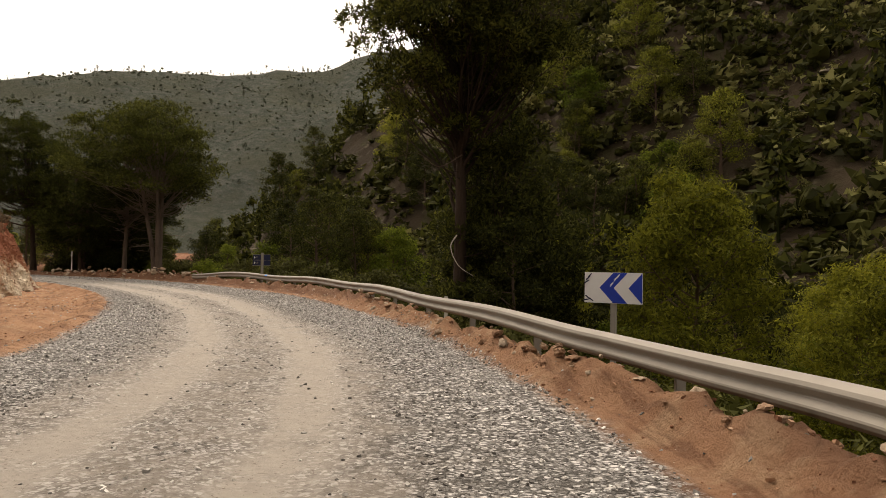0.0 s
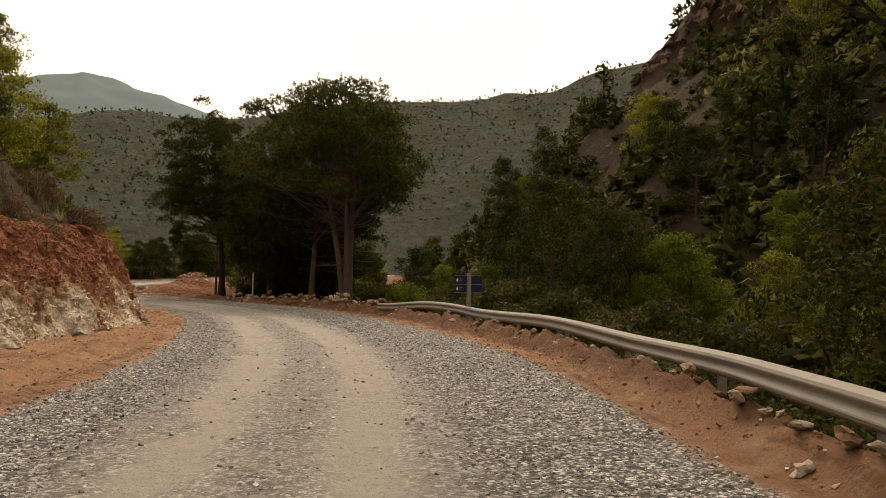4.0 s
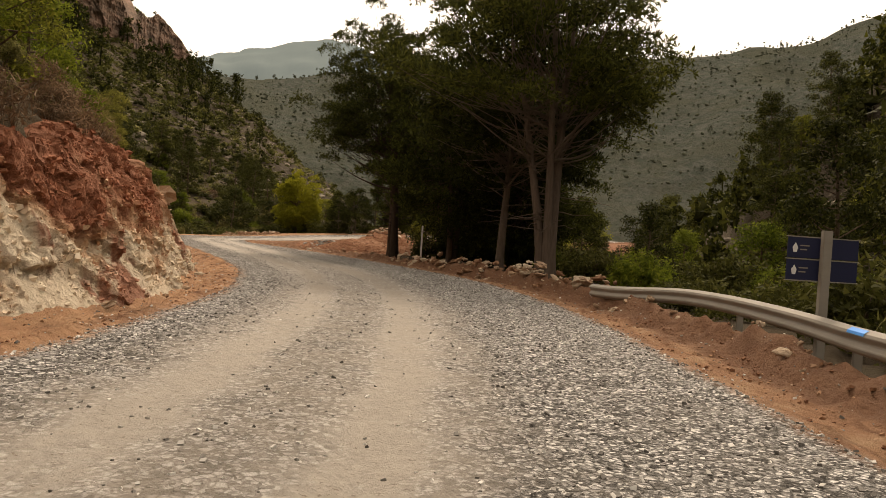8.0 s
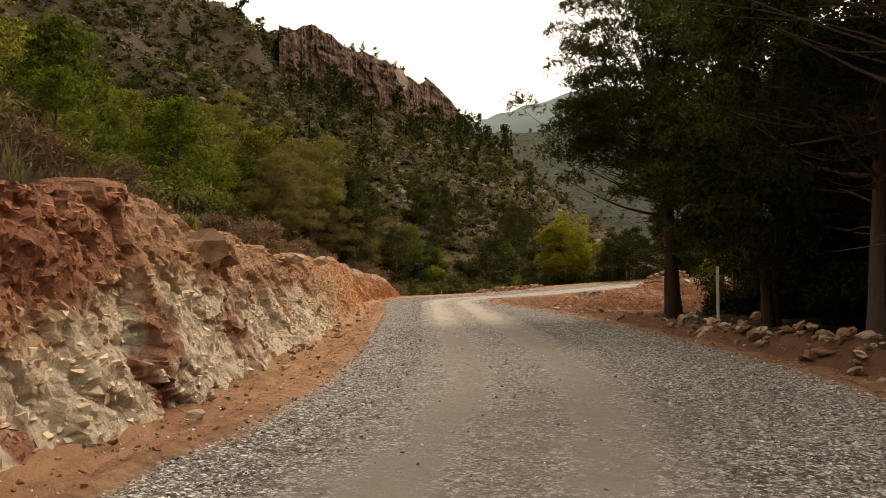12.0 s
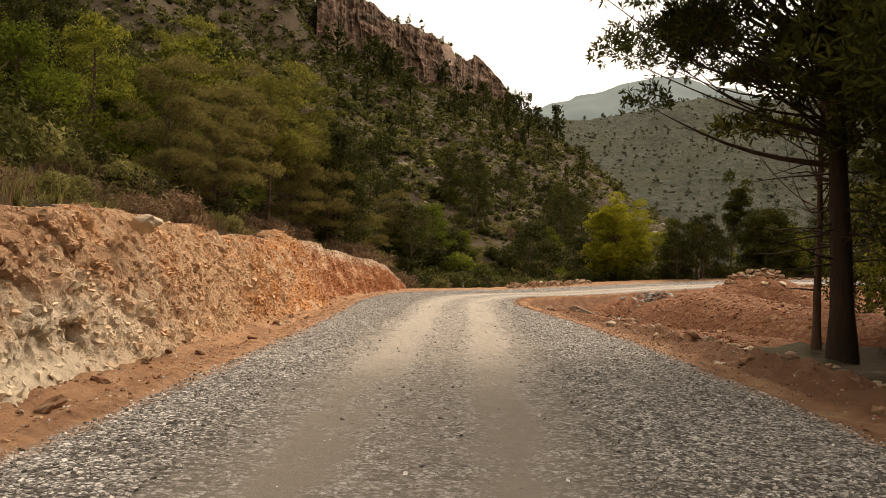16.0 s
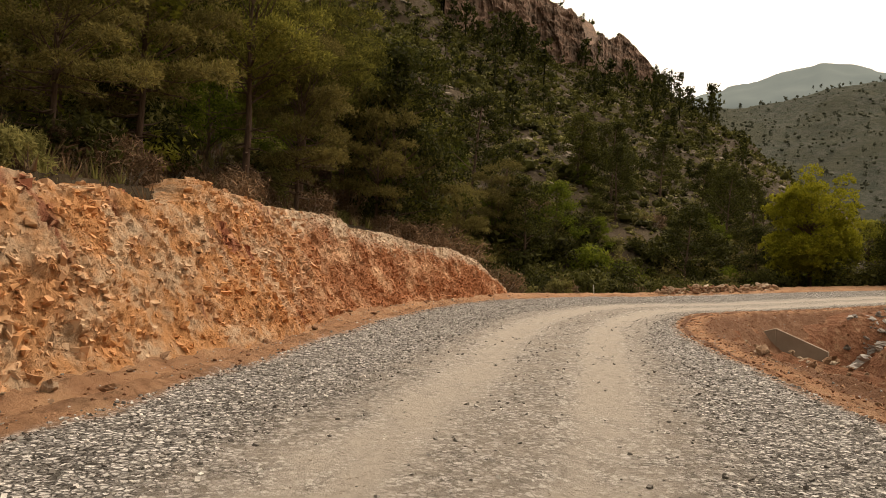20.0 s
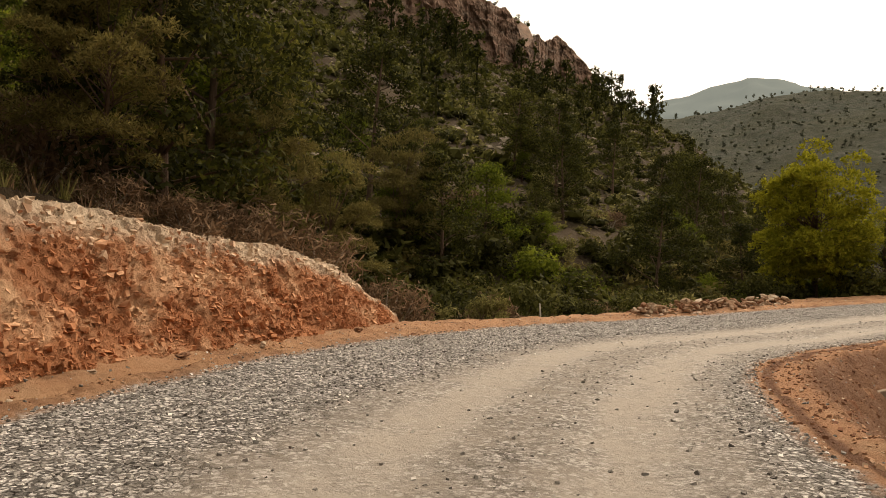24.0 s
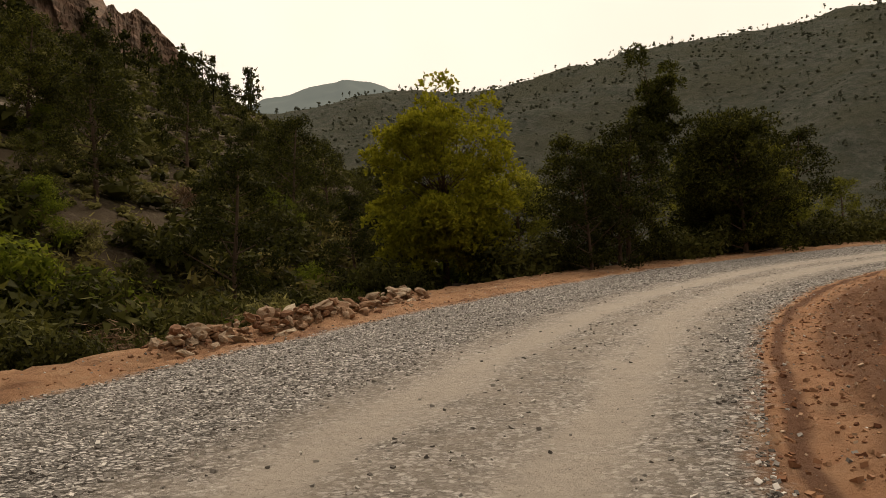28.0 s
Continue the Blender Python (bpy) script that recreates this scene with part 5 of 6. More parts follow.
TUFTS = [tuft_base(600 + q) for q in range(6)]
bank_top = lambda x, y, dl, out, far, z: (dl > 1.7) & (dl < 15) & (y > 8) & (y < 84)
scrub("dry_grass", "dry brown grass tufts on the bank", 4200, (-105, -8, 5, 128), bank_top, 0.25, 0.7, DRY, TUFTS, (0.7, 1.2))
scrub("bank_grass", "olive grass and herbs on the bank", 3000, (-105, -8, 5, 128), bank_top, 0.25, 0.8, OLIVE, TUFTS, (0.6, 1.0))
# dots of pine along and below the far ridge
ri = rng.integers(8, 45, 4200)
rj = rng.integers(2, 218, 4200)
crest_i = rng.integers(42, 46, 260)
crest_j = (rng.normal(size=260) * 6 + rng.choice(rng.integers(2, 218, 26), 260)).astype(int).clip(2, 217)
rp = np.vstack([ridge_pts[ri, rj], ridge_pts[crest_i, crest_j]]) + np.concatenate([rng.normal(size=(4460, 2)) * 5, np.zeros((4460, 1))], 1)
# needles lighter and greyer than on near pines, with haze mixed into the colour
HAZED_PINE = leaf_material("hazed_pine_needles", (0.050, 0.057, 0.040), (0.076, 0.083, 0.056), (0.112, 0.114, 0.076), 0.1)
small_pines = [pine_base(260 + q, 28, 0.2, 0.1) for q in range(4)]
ob = new("ridge_pines", scatter("ridge_pines", rng, small_pines, rp[:, 0], rp[:, 1], rp[:, 2] - 1.0, rng.uniform(0, 1, len(rp)) ** 1.7 * 3.4 + 1.4, HAZED_PINE, (0.8, 1.1)))
tagged(ob, "small dark pines dotted over the ridge", "trees", kind="stuff")
ri = rng.integers(8, 45, 12000)
rj = rng.integers(2, 218, 12000)
rp = ridge_pts[ri, rj] + np.concatenate([rng.normal(size=(12000, 2)) * 5, np.zeros((12000, 1))], 1)
ob = new("ridge_scrub", scatter("ridge_scrub", rng, [lump_base(340 + q, 0.8) for q in range(4)], rp[:, 0], rp[:, 1], rp[:, 2], rng.uniform(0.9, 2.6, len(rp)), HAZED_PINE, (0.6, 1.0)))
tagged(ob, "dark scrub dotted over the ridge", "scrub", kind="stuff")

# ---- trees beside the road ----
def stand(x, y, dz=0.0):
    return float(ground_z(np.array([x]), np.array([y]))[0]) + dz


def place(thing, x, y, turn=0.0, scale=1.0, dz=-0.05, lean=0.0):
    thing.matrix_basis = pose(x, y, stand(x, y, dz), lean, 0, turn) @ Matrix.Scale(scale, 4)
    return thing


def copies(thing, rows):
    for x, y, turn, scale in rows:
        copy_thing(thing, pose(x, y, stand(x, y, -0.05), 0, 0, turn) @ Matrix.Scale(scale / thing.scale[0], 4))


# the stand of old pines on the outer side of the bend
place(make_dome_pine("old_pine", "tall spreading pine with forked pale trunks and a broad domed crown", 11, STAND, 14.4, 4.8, 6.0, clumps=150, clump=1.1, per=64, fork=3, trunk_r=0.26, droop=0.45, lean=(-1.1, 0.4), dead=26, bark=PALE_BARK, flat=0.8, lumps=0.16), -21.3, 59.2, 20)
place(make_dome_pine("old_pine", "tall broad pine with a leaning trunk", 12, STAND, 13.8, 3.2, 5.2, clumps=130, clump=1.1, per=64, fork=1, trunk_r=0.22, lean=(0.3, 0.8), droop=0.6, bark=PALE_BARK, flat=0.8, lumps=0.16), -25.2, 62.8, 0)
place(make_dome_pine("old_pine", "dense dark pine in a roadside stand", 13, STAND, 13.4, 1.2, 5.0, clumps=150, clump=1.1, per=64, fork=2, trunk_r=0.2, droop=0.75, flat=0.8), -31.0, 68.2, 250)
place(make_dome_pine("old_pine", "dark pine with a straight trunk hanging over the road edge", 14, STAND, 14.4, 5.0, 4.95, clumps=200, per=84, fork=1, trunk_r=0.27, lean=(-0.7, -0.4), droop=0.55, clump=0.82, length=0.17, wide=0.022, lumps=0.26, dead=44, flat=0.75, bark=DARK_BARK), -35.8, 69.5, 0)
place(make_dome_pine("old_pine", "slender dark pine beside a larger one", 15, STAND, 8.2, 4.2, 2.2, clumps=26, trunk_r=0.11, clump=0.7), -37.1, 70.7, 10)
place(make_dome_pine("old_pine", "dense dark pine behind a roadside stand", 16, STAND, 9.5, 0.4, 4.6, clumps=120, clump=1.1, trunk_r=0.2, droop=0.8, flat=0.8), -27.4, 69.0, 170)
# pines behind the guard rail
place(make_dome_pine("old_pine", "tall dark pine behind the guard rail with bare broken branches", 21, PINE_DARK, 18.0, 7.8, 4.2, clumps=170, per=80, clump=0.9, trunk_r=0.27, droop=0.75, dead=16, lumps=0.3, length=0.22, flat=0.8, bark=DARK_BARK), 0.6, 27.6, 40)
rail_pine = bpy.data.objects["old_pine.006"]
for q, pts in enumerate((((-0.15, -1.0, 2.4), (-0.35, -1.3, 2.0), (-0.1, -1.6, 1.4), (0.4, -1.9, 1.05)), ((0.0, -0.2, 7.2), (-1.0, -0.9, 7.5), (-2.0, -1.4, 7.2), (-2.8, -1.6, 7.35)), ((0.0, -0.2, 5.2), (-0.8, -0.9, 4.7), (-1.5, -1.3, 5.1), (-2.2, -1.5, 4.9)))):
    p_ = spline(np.array(pts) - np.array((0, 0, rail_pine.location.z)), 4)
    dead = part("dead_branch", mesh_of("dead_branch", *tube(p_, np.linspace(0.026, 0.006, len(p_)), 6), mat=BARK if q else DEADWOOD, shade=True), rail_pine, "bare broken branch")
    dead.matrix_basis = Matrix.Rotation(radians(-40), 4, "Z")
place(make_dome_pine("old_pine", "dense dark pine leafy to the ground behind the rail", 23, PINE_DARK, 10.5, 0.2, 2.6, clumps=120, clump=0.85, trunk_r=0.14, droop=0.9, flat=0.85, dead=4, bark=DARK_BARK), 2.0, 28.6, 70)
place(make_dome_pine("old_pine", "dark pine beside a taller one behind the rail", 22, PINE_DARK, 8.0, 0.4, 3.0, clumps=90, clump=1.0, trunk_r=0.2, droop=0.85, flat=0.8), 3.7, 31.6, 100)
young = dict(per=120, clump=0.65, length=0.17, wide=0.032, flat=0.75)
tree_y1 = make_tree("young_pine", "feathery yellow-green young pine with pale twigs", 31, PINE_LIGHT, height=8.6, bare=0.06, spread=2.6, limbs=40, trunk_r=0.1, subs=5, lean=0.02, rise=0.55, group="young pines behind the rail", **young)
place(tree_y1, 7.2, 22.5, 0, 0.95)
copies(tree_y1, [(10.2, 17.5, 80, 0.72), (12.5, 24.0, 200, 0.8), (5.4, 37.5, 300, 0.7), (2.4, 40.5, 30, 0.42), (-4.6, 53.5, 120, 0.5)])
# the bright tree past the bend
place(make_dome_pine("bright_tree", "bright yellow-green leafy tree beside the stone heap", 41, BRIGHT, 8.6, 0.3, 3.5, clumps=170, clump=0.85, per=56, needles=5, length=0.2, wide=0.045, trunk_r=0.16, droop=0.75, lumps=0.2, dead=0, flat=0.8), -79.6, 108.6, 30)
place(make_dome_pine("thin_pine", "thin dark pine with a bare leaning trunk and tufted top", 42, STAND, 11.2, 4.2, 1.5, clumps=44, clump=0.6, per=50, trunk_r=0.11, flat=0.95, lumps=0.4, droop=0.7, lean=(0.5, 0.0), dead=10), -74.9, 119.2, 0)
place(make_dome_pine("dark_tree", "dense dark evergreen tree at the road edge", 43, PINE_DARK, 7.4, 0.3, 3.0, clumps=130, clump=0.9, per=60, trunk_r=0.2, droop=0.8, dead=0, flat=0.8), -71.2, 119.5, 0)

# pines in the woods on both sides
pine_a = make_tree("pine_tree", "mid-green pine on the slope", 51, PINE, height=6.5, bare=0.03, spread=2.1, limbs=26, trunk_r=0.1, subs=3, lean=0.03, per=70, clump=0.62, length=0.16, wide=0.045, rise=0.3, cheap=True, group="pines on the slopes")
pine_b = make_tree("pine_tree", "dark dense pine on the slope", 52, PINE_DARK, height=7.5, bare=0.08, spread=2.2, limbs=24, trunk_r=0.11, subs=3, lean=0.05, per=70, clump=0.68, length=0.16, wide=0.045, cheap=True, group="pines on the slopes")
pine_c = make_tree("pine_tree", "bright young pine on the slope", 53, GREEN, height=4.6, bare=0.03, spread=1.8, limbs=20, trunk_r=0.08, subs=3, lean=0.02, per=70, clump=0.58, length=0.15, wide=0.042, cheap=True, rise=0.5, group="pines on the slopes")
place(pine_a, -58.5, 62.5)
place(pine_b, -61.5, 64.0)
place(pine_c, -86.0, 92.0)
rng = np.random.default_rng(19)


def grove(thing, n, box, keep, lo, hi):
    x, y, z = spots(rng, n, *box, keep)
    copies(thing, [(float(a), float(b), float(rng.uniform(0, 360)), float(rng.uniform(lo, hi))) for a, b in zip(x, y)])


bankside = lambda x, y, dl, out, far, z: (dl > 5) & (dl < 42) & (y > 54) & (y < 78)
light_bank = lambda x, y, dl, out, far, z: (dl > 6) & (dl < 42) & (y > 22) & (y < 60)
near_bank = lambda x, y, dl, out, far, z: (dl > 5) & (dl < 13) & (y > 50) & (y < 74)
hedge = lambda x, y, dl, out, far, z: (dl > 5) & (dl < 24) & (y > 78) & (y < 128)
valley = lambda x, y, dl, out, far, z: (out > 6.5) & (out < 34) & (y < 55) & (np.hypot(x - 4, y - 8) > 10) & (np.hypot(x - 7.5, y - 19) > 6)
valley2 = lambda x, y, dl, out, far, z: (out > 9) & (out < 40) & (y > 50) & (x > -48)
bend = lambda x, y, dl, out, far, z: (dl > 3.5) & (dl < 26) & (y > 100) & (y < 150)
grove(pine_a, 12, (-120, -8, 20, 125), bankside, 0.4, 0.85)
grove(pine_b, 7, (-120, -8, 20, 125), bankside, 0.4, 0.8)
grove(pine_c, 12, (-120, -8, 20, 125), bankside, 0.5, 0.9)
grove(pine_c, 16, (-80, -8, 20, 62), light_bank, 0.5, 1.0)
grove(pine_a, 18, (-80, -8, 20, 62), light_bank, 0.4, 0.9)
copies(pine_b, [(-33.0, 74.2, 30, 1.35), (-36.2, 76.6, 140, 1.3), (-29.6, 73.0, 220, 1.25), (-32.2, 77.6, 310, 1.4), (-38.6, 79.0, 80, 1.1), (2.4, 26.0, 90, 0.7), (1.4, 31.6, 45, 0.8)])
grove(pine_c, 8, (-90, -40, 40, 80), near_bank, 0.5, 0.9)
grove(pine_c, 6, (-120, -60, 70, 130), hedge, 0.5, 0.9)
grove(pine_b, 8, (-120, -60, 70, 130), hedge, 0.35, 0.8)
grove(pine_a, 12, (-20, 50, -15, 60), valley, 0.6, 1.1)
grove(pine_b, 34, (-20, 50, -15, 60), valley, 0.6, 1.1)
grove(pine_c, 20, (-20, 50, -15, 60), valley, 0.6, 1.3)
grove(pine_a, 16, (-50, 20, 45, 110), valley2, 0.6, 1.1)
grove(pine_b, 36, (-50, 20, 45, 110), valley2, 0.6, 1.1)
grove(pine_c, 14, (-50, 20, 45, 110), valley2, 0.6, 1.1)
grove(pine_b, 18, (-110, -62, 100, 150), bend, 0.6, 1.0)

row_past = lambda x, y, dl, out, far, z: (beside(x, y, ROAD_LEFT)[0] > 2.6) & (beside(x, y, ROAD_LEFT)[0] < 13) & (y > 108) & (y < 138) & (np.hypot(x + 79.6, y - 108.6) > 4)
grove(pine_b, 22, (-100, -50, 106, 140), row_past, 0.6, 0.95)
grove(pine_a, 14, (-100, -50, 106, 140), row_past, 0.55, 0.9)
first_bank = lambda x, y, dl, out, far, z: (dl > 3) & (dl < 10) & (y > 18) & (y < 50)
grove(pine_a, 10, (-40, -10, 15, 52), first_bank, 0.35, 0.65)
grove(pine_c, 6, (-40, -10, 15, 52), first_bank, 0.4, 0.7)
bank_pine = make_dome_pine("bank_pine", "tall dark pine with a bare lower trunk above the rock cut", 55, BANK_PINE, 8.2, 2.2, 2.3, clumps=46, clump=0.72, per=120, needles=6, length=0.15, wide=0.015, trunk_r=0.12, droop=0.7, lumps=0.4, dead=14)
bank_pine_2 = make_dome_pine("bank_pine", "loose brownish pine with dead twigs above the rock cut", 56, BROWN_PINE, 6.6, 1.2, 2.1, clumps=38, clump=0.7, per=110, needles=6, length=0.15, wide=0.015, trunk_r=0.1, droop=0.8, lumps=0.4, dead=20)
place(bank_pine, -61.4, 67.0, 0)
place(bank_pine_2, -58.6, 64.2, 0)
copies(bank_pine, [(-65.2, 69.4, 70, 1.1),  (-68.6, 71.8, 250, 1.0), (-73.4, 74.0, 200, 1.05), (-79.2, 78.0, 80, 1.0), (-77.0, 68.0, 310, 1.2)])
copies(bank_pine_2, [(-63.0, 68.8, 90, 0.85), (-66.8, 72.6, 190, 0.8), (-55.4, 62.6, 20, 0.8), (-71.8, 76.6, 280, 0.8), (-76.8, 80.4, 120, 0.9), (-52.0, 60.0, 60, 0.75), (-83.0, 86.0, 0, 0.95), (-86.0, 80.0, 50, 1.1)])
copies(pine_b, [(-68.2, 73.8, 160, 1.0), (-71.6, 75.4, 20, 1.2), (-75.4, 77.2, 130, 1.15), (-83.0, 80.0, 70, 1.2), (-87.0, 86.0, 250, 1.2), (-82.0, 87.5, 40, 0.9)])
dark_bank = lambda x, y, dl, out, far, z: (dl > 4) & (dl < 22) & (y > 54) & (y < 84)
grove(pine_b, 6, (-95, -50, 50, 86), dark_bank, 0.5, 0.9)
grove(pine_c, 8, (-95, -50, 50, 86), dark_bank, 0.6, 1.0)
grove(pine_b, 8, (-95, -50, 50, 86), dark_bank, 0.5, 0.9)
# bushes along the shoulder past the cut, and on top of the cut
bush_g = make_bush("bush", "round green bush beside the road", 61, GREEN, group="roadside bushes", size=1.3, clumps=18, per=90, length=0.13, wide=0.035)
bush_d = make_bush("bush", "dark olive bush beside the road", 62, SCRUB_DARK, group="roadside bushes", size=1.3, clumps=18, per=90, length=0.13, wide=0.035)
bush_o = make_bush("bush", "grey-green bush on dry stony earth", 63, OLIVE, group="roadside bushes", size=1.0, clumps=16, per=80, length=0.12, wide=0.022)
bush_y = make_bush("dry_bush", "dry brown bush with bare twigs on the bank", 64, DRY, group="dry bushes", size=0.8, clumps=14, per=60, length=0.16, wide=0.012, stems=14, wood_mat=DEADWOOD)
place(bush_g, -78.4, 96.0)
place(bush_d, -77.8, 114.6, 0, 1.5)
place(bush_o, -72.6, 84.0)
place(bush_y, -74.8, 85.6, 0, 2.0)
shoulder = lambda x, y, dl, out, far, z: (dl > 1.6) & (dl < 7) & (y > 80) & (y < 122)
cut_top = lambda x, y, dl, out, far, z: (dl > 2.0) & (dl < 4.6) & (y > 14) & (y < 80)
stand_foot = lambda x, y, dl, out, far, z: (out > 6) & (out < 14) & (y > 50) & (y < 64)
rail_foot = lambda x, y, dl, out, far, z: (out > 4.4) & (out < 10) & (y > -5) & (y < 52)
grove(bush_g, 7, (-90, -66, 78, 124), shoulder, 0.8, 1.5)
grove(bush_d, 18, (-90, -66, 78, 124), shoulder, 0.8, 1.5)
grove(bush_o, 14, (-90, -66, 78, 124), shoulder, 0.7, 1.3)
dry_end = lambda x, y, dl, out, far, z: (dl > 1.8) & (dl < 8) & (y > 71) & (y < 87)
grove(bush_y, 20, (-90, -58, 70, 88), dry_end, 1.2, 2.2)
fill = lambda x, y, dl, out, far, z: (dl > 2.4) & (dl < 16) & (y > 80) & (y < 128)
grove(bush_d, 14, (-105, -66, 78, 130), fill, 1.3, 2.2)
grove(bush_y, 8, (-105, -66, 78, 130), fill, 1.4, 2.2)
screen = lambda x, y, dl, out, far, z: (dl > 2.6) & (dl < 8) & (y > 81) & (y < 106)
grove(bush_d, 10, (-105, -66, 78, 130), screen, 1.4, 2.2)
grove(bush_o, 10, (-105, -66, 78, 130), screen, 1.4, 2.0)
grove(bush_y, 14, (-105, -66, 78, 98), screen, 1.2, 2.0)
grove(bush_g, 6, (-105, -66, 78, 130), fill, 1.2, 1.9)
grove(bush_d, 10, (-105, -66, 78, 130), fill, 1.2, 1.9)
grove(bush_o, 18, (-105, -66, 78, 130), fill, 0.8, 1.5)
grove(bush_y, 80, (-80, -8, 10, 82), cut_top, 0.6, 1.4)
grove(bush_o, 26, (-80, -8, 10, 82), cut_top, 0.4, 0.8)
grove(bush_g, 12, (-30, -8, 48, 66), stand_foot, 0.9, 1.5)
grove(bush_d, 24, (-20, 16, -8, 54), rail_foot, 0.8, 1.5)
grove(bush_d, 14, (-20, 16, -8, 54), rail_foot, 0.7, 1.4)
under = lambda x, y, dl, out, far, z: (out > 6.0) & (out < 12) & (y > 60) & (x > -40)
grove(bush_d, 22, (-42, -14, 54, 80), under, 1.0, 1.7)
bend_row = lambda x, y, dl, out, far, z: (beside(x, y, ROAD_LEFT)[0] > 2.0) & (beside(x, y, ROAD_LEFT)[0] < 6) & (y > 106) & (y < 130)
grove(bush_d, 18, (-96, -55, 105, 132), bend_row, 1.0, 1.9)

thick_bank = lambda x, y, dl, out, far, z: (dl > 3) & (dl < 11) & (y > 54) & (y < 84)
grove(bush_d, 16, (-90, -44, 52, 86), thick_bank, 0.8, 1.5)
grove(bush_o, 16, (-90, -44, 52, 86), thick_bank, 0.7, 1.3)

# ---- guard rail ----
rail_run = lengths(RAIL)
RAIL_TOP = 0.72


def rail_at(s):
    """Place, height and heading on the rail's line; its far end dips to the ground."""
    x, y = np.interp(s, rail_run, RAIL[:, 0]), np.interp(s, rail_run, RAIL[:, 1])
    x2, y2 = np.interp(s + 0.2, rail_run, RAIL[:, 0]), np.interp(s + 0.2, rail_run, RAIL[:, 1])
    x1, y1 = np.interp(s - 0.2, rail_run, RAIL[:, 0]), np.interp(s - 0.2, rail_run, RAIL[:, 1])
    top = RAIL_TOP + 0.03 * np.sin(s * 0.55) - 0.16 * smooth(rail_run[-1] - 4.5, rail_run[-1], s)
    return x, y, top, np.arctan2(y2 - y1, x2 - x1)


guard_rail = new("guard_rail")
guard_rail.matrix_basis = pose(float(RAIL[0, 0]), float(RAIL[0, 1]), 0)
tagged(guard_rail, "weathered galvanised steel guard rail on posts along the outer edge", "guard rail")
wave = [(0.0, 0.0), (-0.018, 0.012), (-0.070, 0.045), (-0.083, 0.078), (-0.080, 0.095), (-0.044, 0.140), (-0.038, 0.156), (-0.044, 0.172), (-0.080, 0.217), (-0.083, 0.234), (-0.070, 0.267), (-0.018, 0.300), (0.0, 0.312)]
wave = wave + [(a + 0.006, b) for a, b in reversed(wave)]
seg = 4.0
n_seg = int(rail_run[-1] / seg)
for q in range(n_seg + 1):
    s0, s1 = q * seg, min(rail_run[-1] - 0.02, q * seg + seg + 0.28)
    ss = np.linspace(s0, s1, 12)
    x, y, top, a = rail_at(ss)
    nx_, ny_ = np.sin(a), -np.cos(a)
    shift = 0.004 * (q % 2)
    v = np.stack([np.stack([x + nx_ * (c + shift), y + ny_ * (c + shift), top - 0.312 + h], 1) for c, h in wave], 1).reshape(-1, 3)
    v = v - np.array((RAIL[0, 0], RAIL[0, 1], 0))
    m = len(wave)
    idx = np.arange(12 * m).reshape(12, m)
    nxt = np.roll(idx, -1, 1)
    part("rail_beam", mesh_of("rail_beam", v, np.stack([idx[:-1], nxt[:-1], nxt[1:], idx[1:]], -1).reshape(-1, 4), mat=STEEL, shade=False), guard_rail)
post_me = bm_mesh("post", box_bm(0.055, 0.11, 1.5, (0, 0, -0.75), 0.006), STEEL)
spacer_me = bm_mesh("spacer", box_bm(0.1, 0.09, 0.16, (0, 0, 0), 0.008), STEEL)
bolt_bm = bmesh.new()
bmesh.ops.create_cone(bolt_bm, segments=8, radius1=0.022, radius2=0.014, depth=0.02, cap_ends=True)
bolt_me = bm_mesh("bolt", bolt_bm, STEEL)
for q in range(n_seg + 1):
    s0 = min(q * seg + 0.14, rail_run[-1] - 0.5)
    x, y, top, a = [float(b) for b in rail_at(np.array([s0]))]
    base = Matrix.Translation((x - RAIL[0, 0], y - RAIL[0, 1], 0)) @ Matrix.Rotation(a, 4, "Z")
    p = part("post", post_me, guard_rail)
    p.matrix_basis = base @ Matrix.Translation((0, -0.16, top - 0.05))
    b = part("spacer", spacer_me, p)
    b.matrix_basis = Matrix.Translation((0, 0.09, -0.1))
    t_ = part("bolt", bolt_me, guard_rail, "dark bolt head")
    t_.matrix_basis = base @ Matrix.Translation((0, 0.032, top - 0.156)) @ Matrix.Rotation(radians(-90), 4, "X")
at_paint = float(np.interp(41.5, RAIL[:, 1], rail_run))
ss = np.linspace(at_paint - 0.2, at_paint + 0.22, 6)
x, y, top, a = rail_at(ss)
v = np.stack([np.stack([x + np.sin(a) * c, y - np.cos(a) * c, top - 0.312 + h], 1) for c, h in [(-0.088, 0.236), (-0.075, 0.270), (-0.022, 0.304)]], 1).reshape(-1, 3) - np.array((RAIL[0, 0], RAIL[0, 1], 0))
part("paint_patch", mesh_of("paint_patch", v, sheet_faces(6, 3), mat=BLUE_SPRAY), guard_rail, "sprayed blue paint mark")


# ---- signs and marker post ----
def flat_shape(name, corners, depth, mat):
    """A thin plate with the outline given in its own x and z, front toward -y."""
    bm = bmesh.new()
    front = [bm.verts.new((a, 0, b)) for a, b in corners]
    f = bm.faces.new(front)
    r = bmesh.ops.extrude_face_region(bm, geom=[f])
    for e in r["geom"]:
        if isinstance(e, bmesh.types.BMVert):
            e.co.y += depth
    bmesh.ops.recalc_face_normals(bm, faces=bm.faces[:])
    return bm_mesh(name, bm, mat)


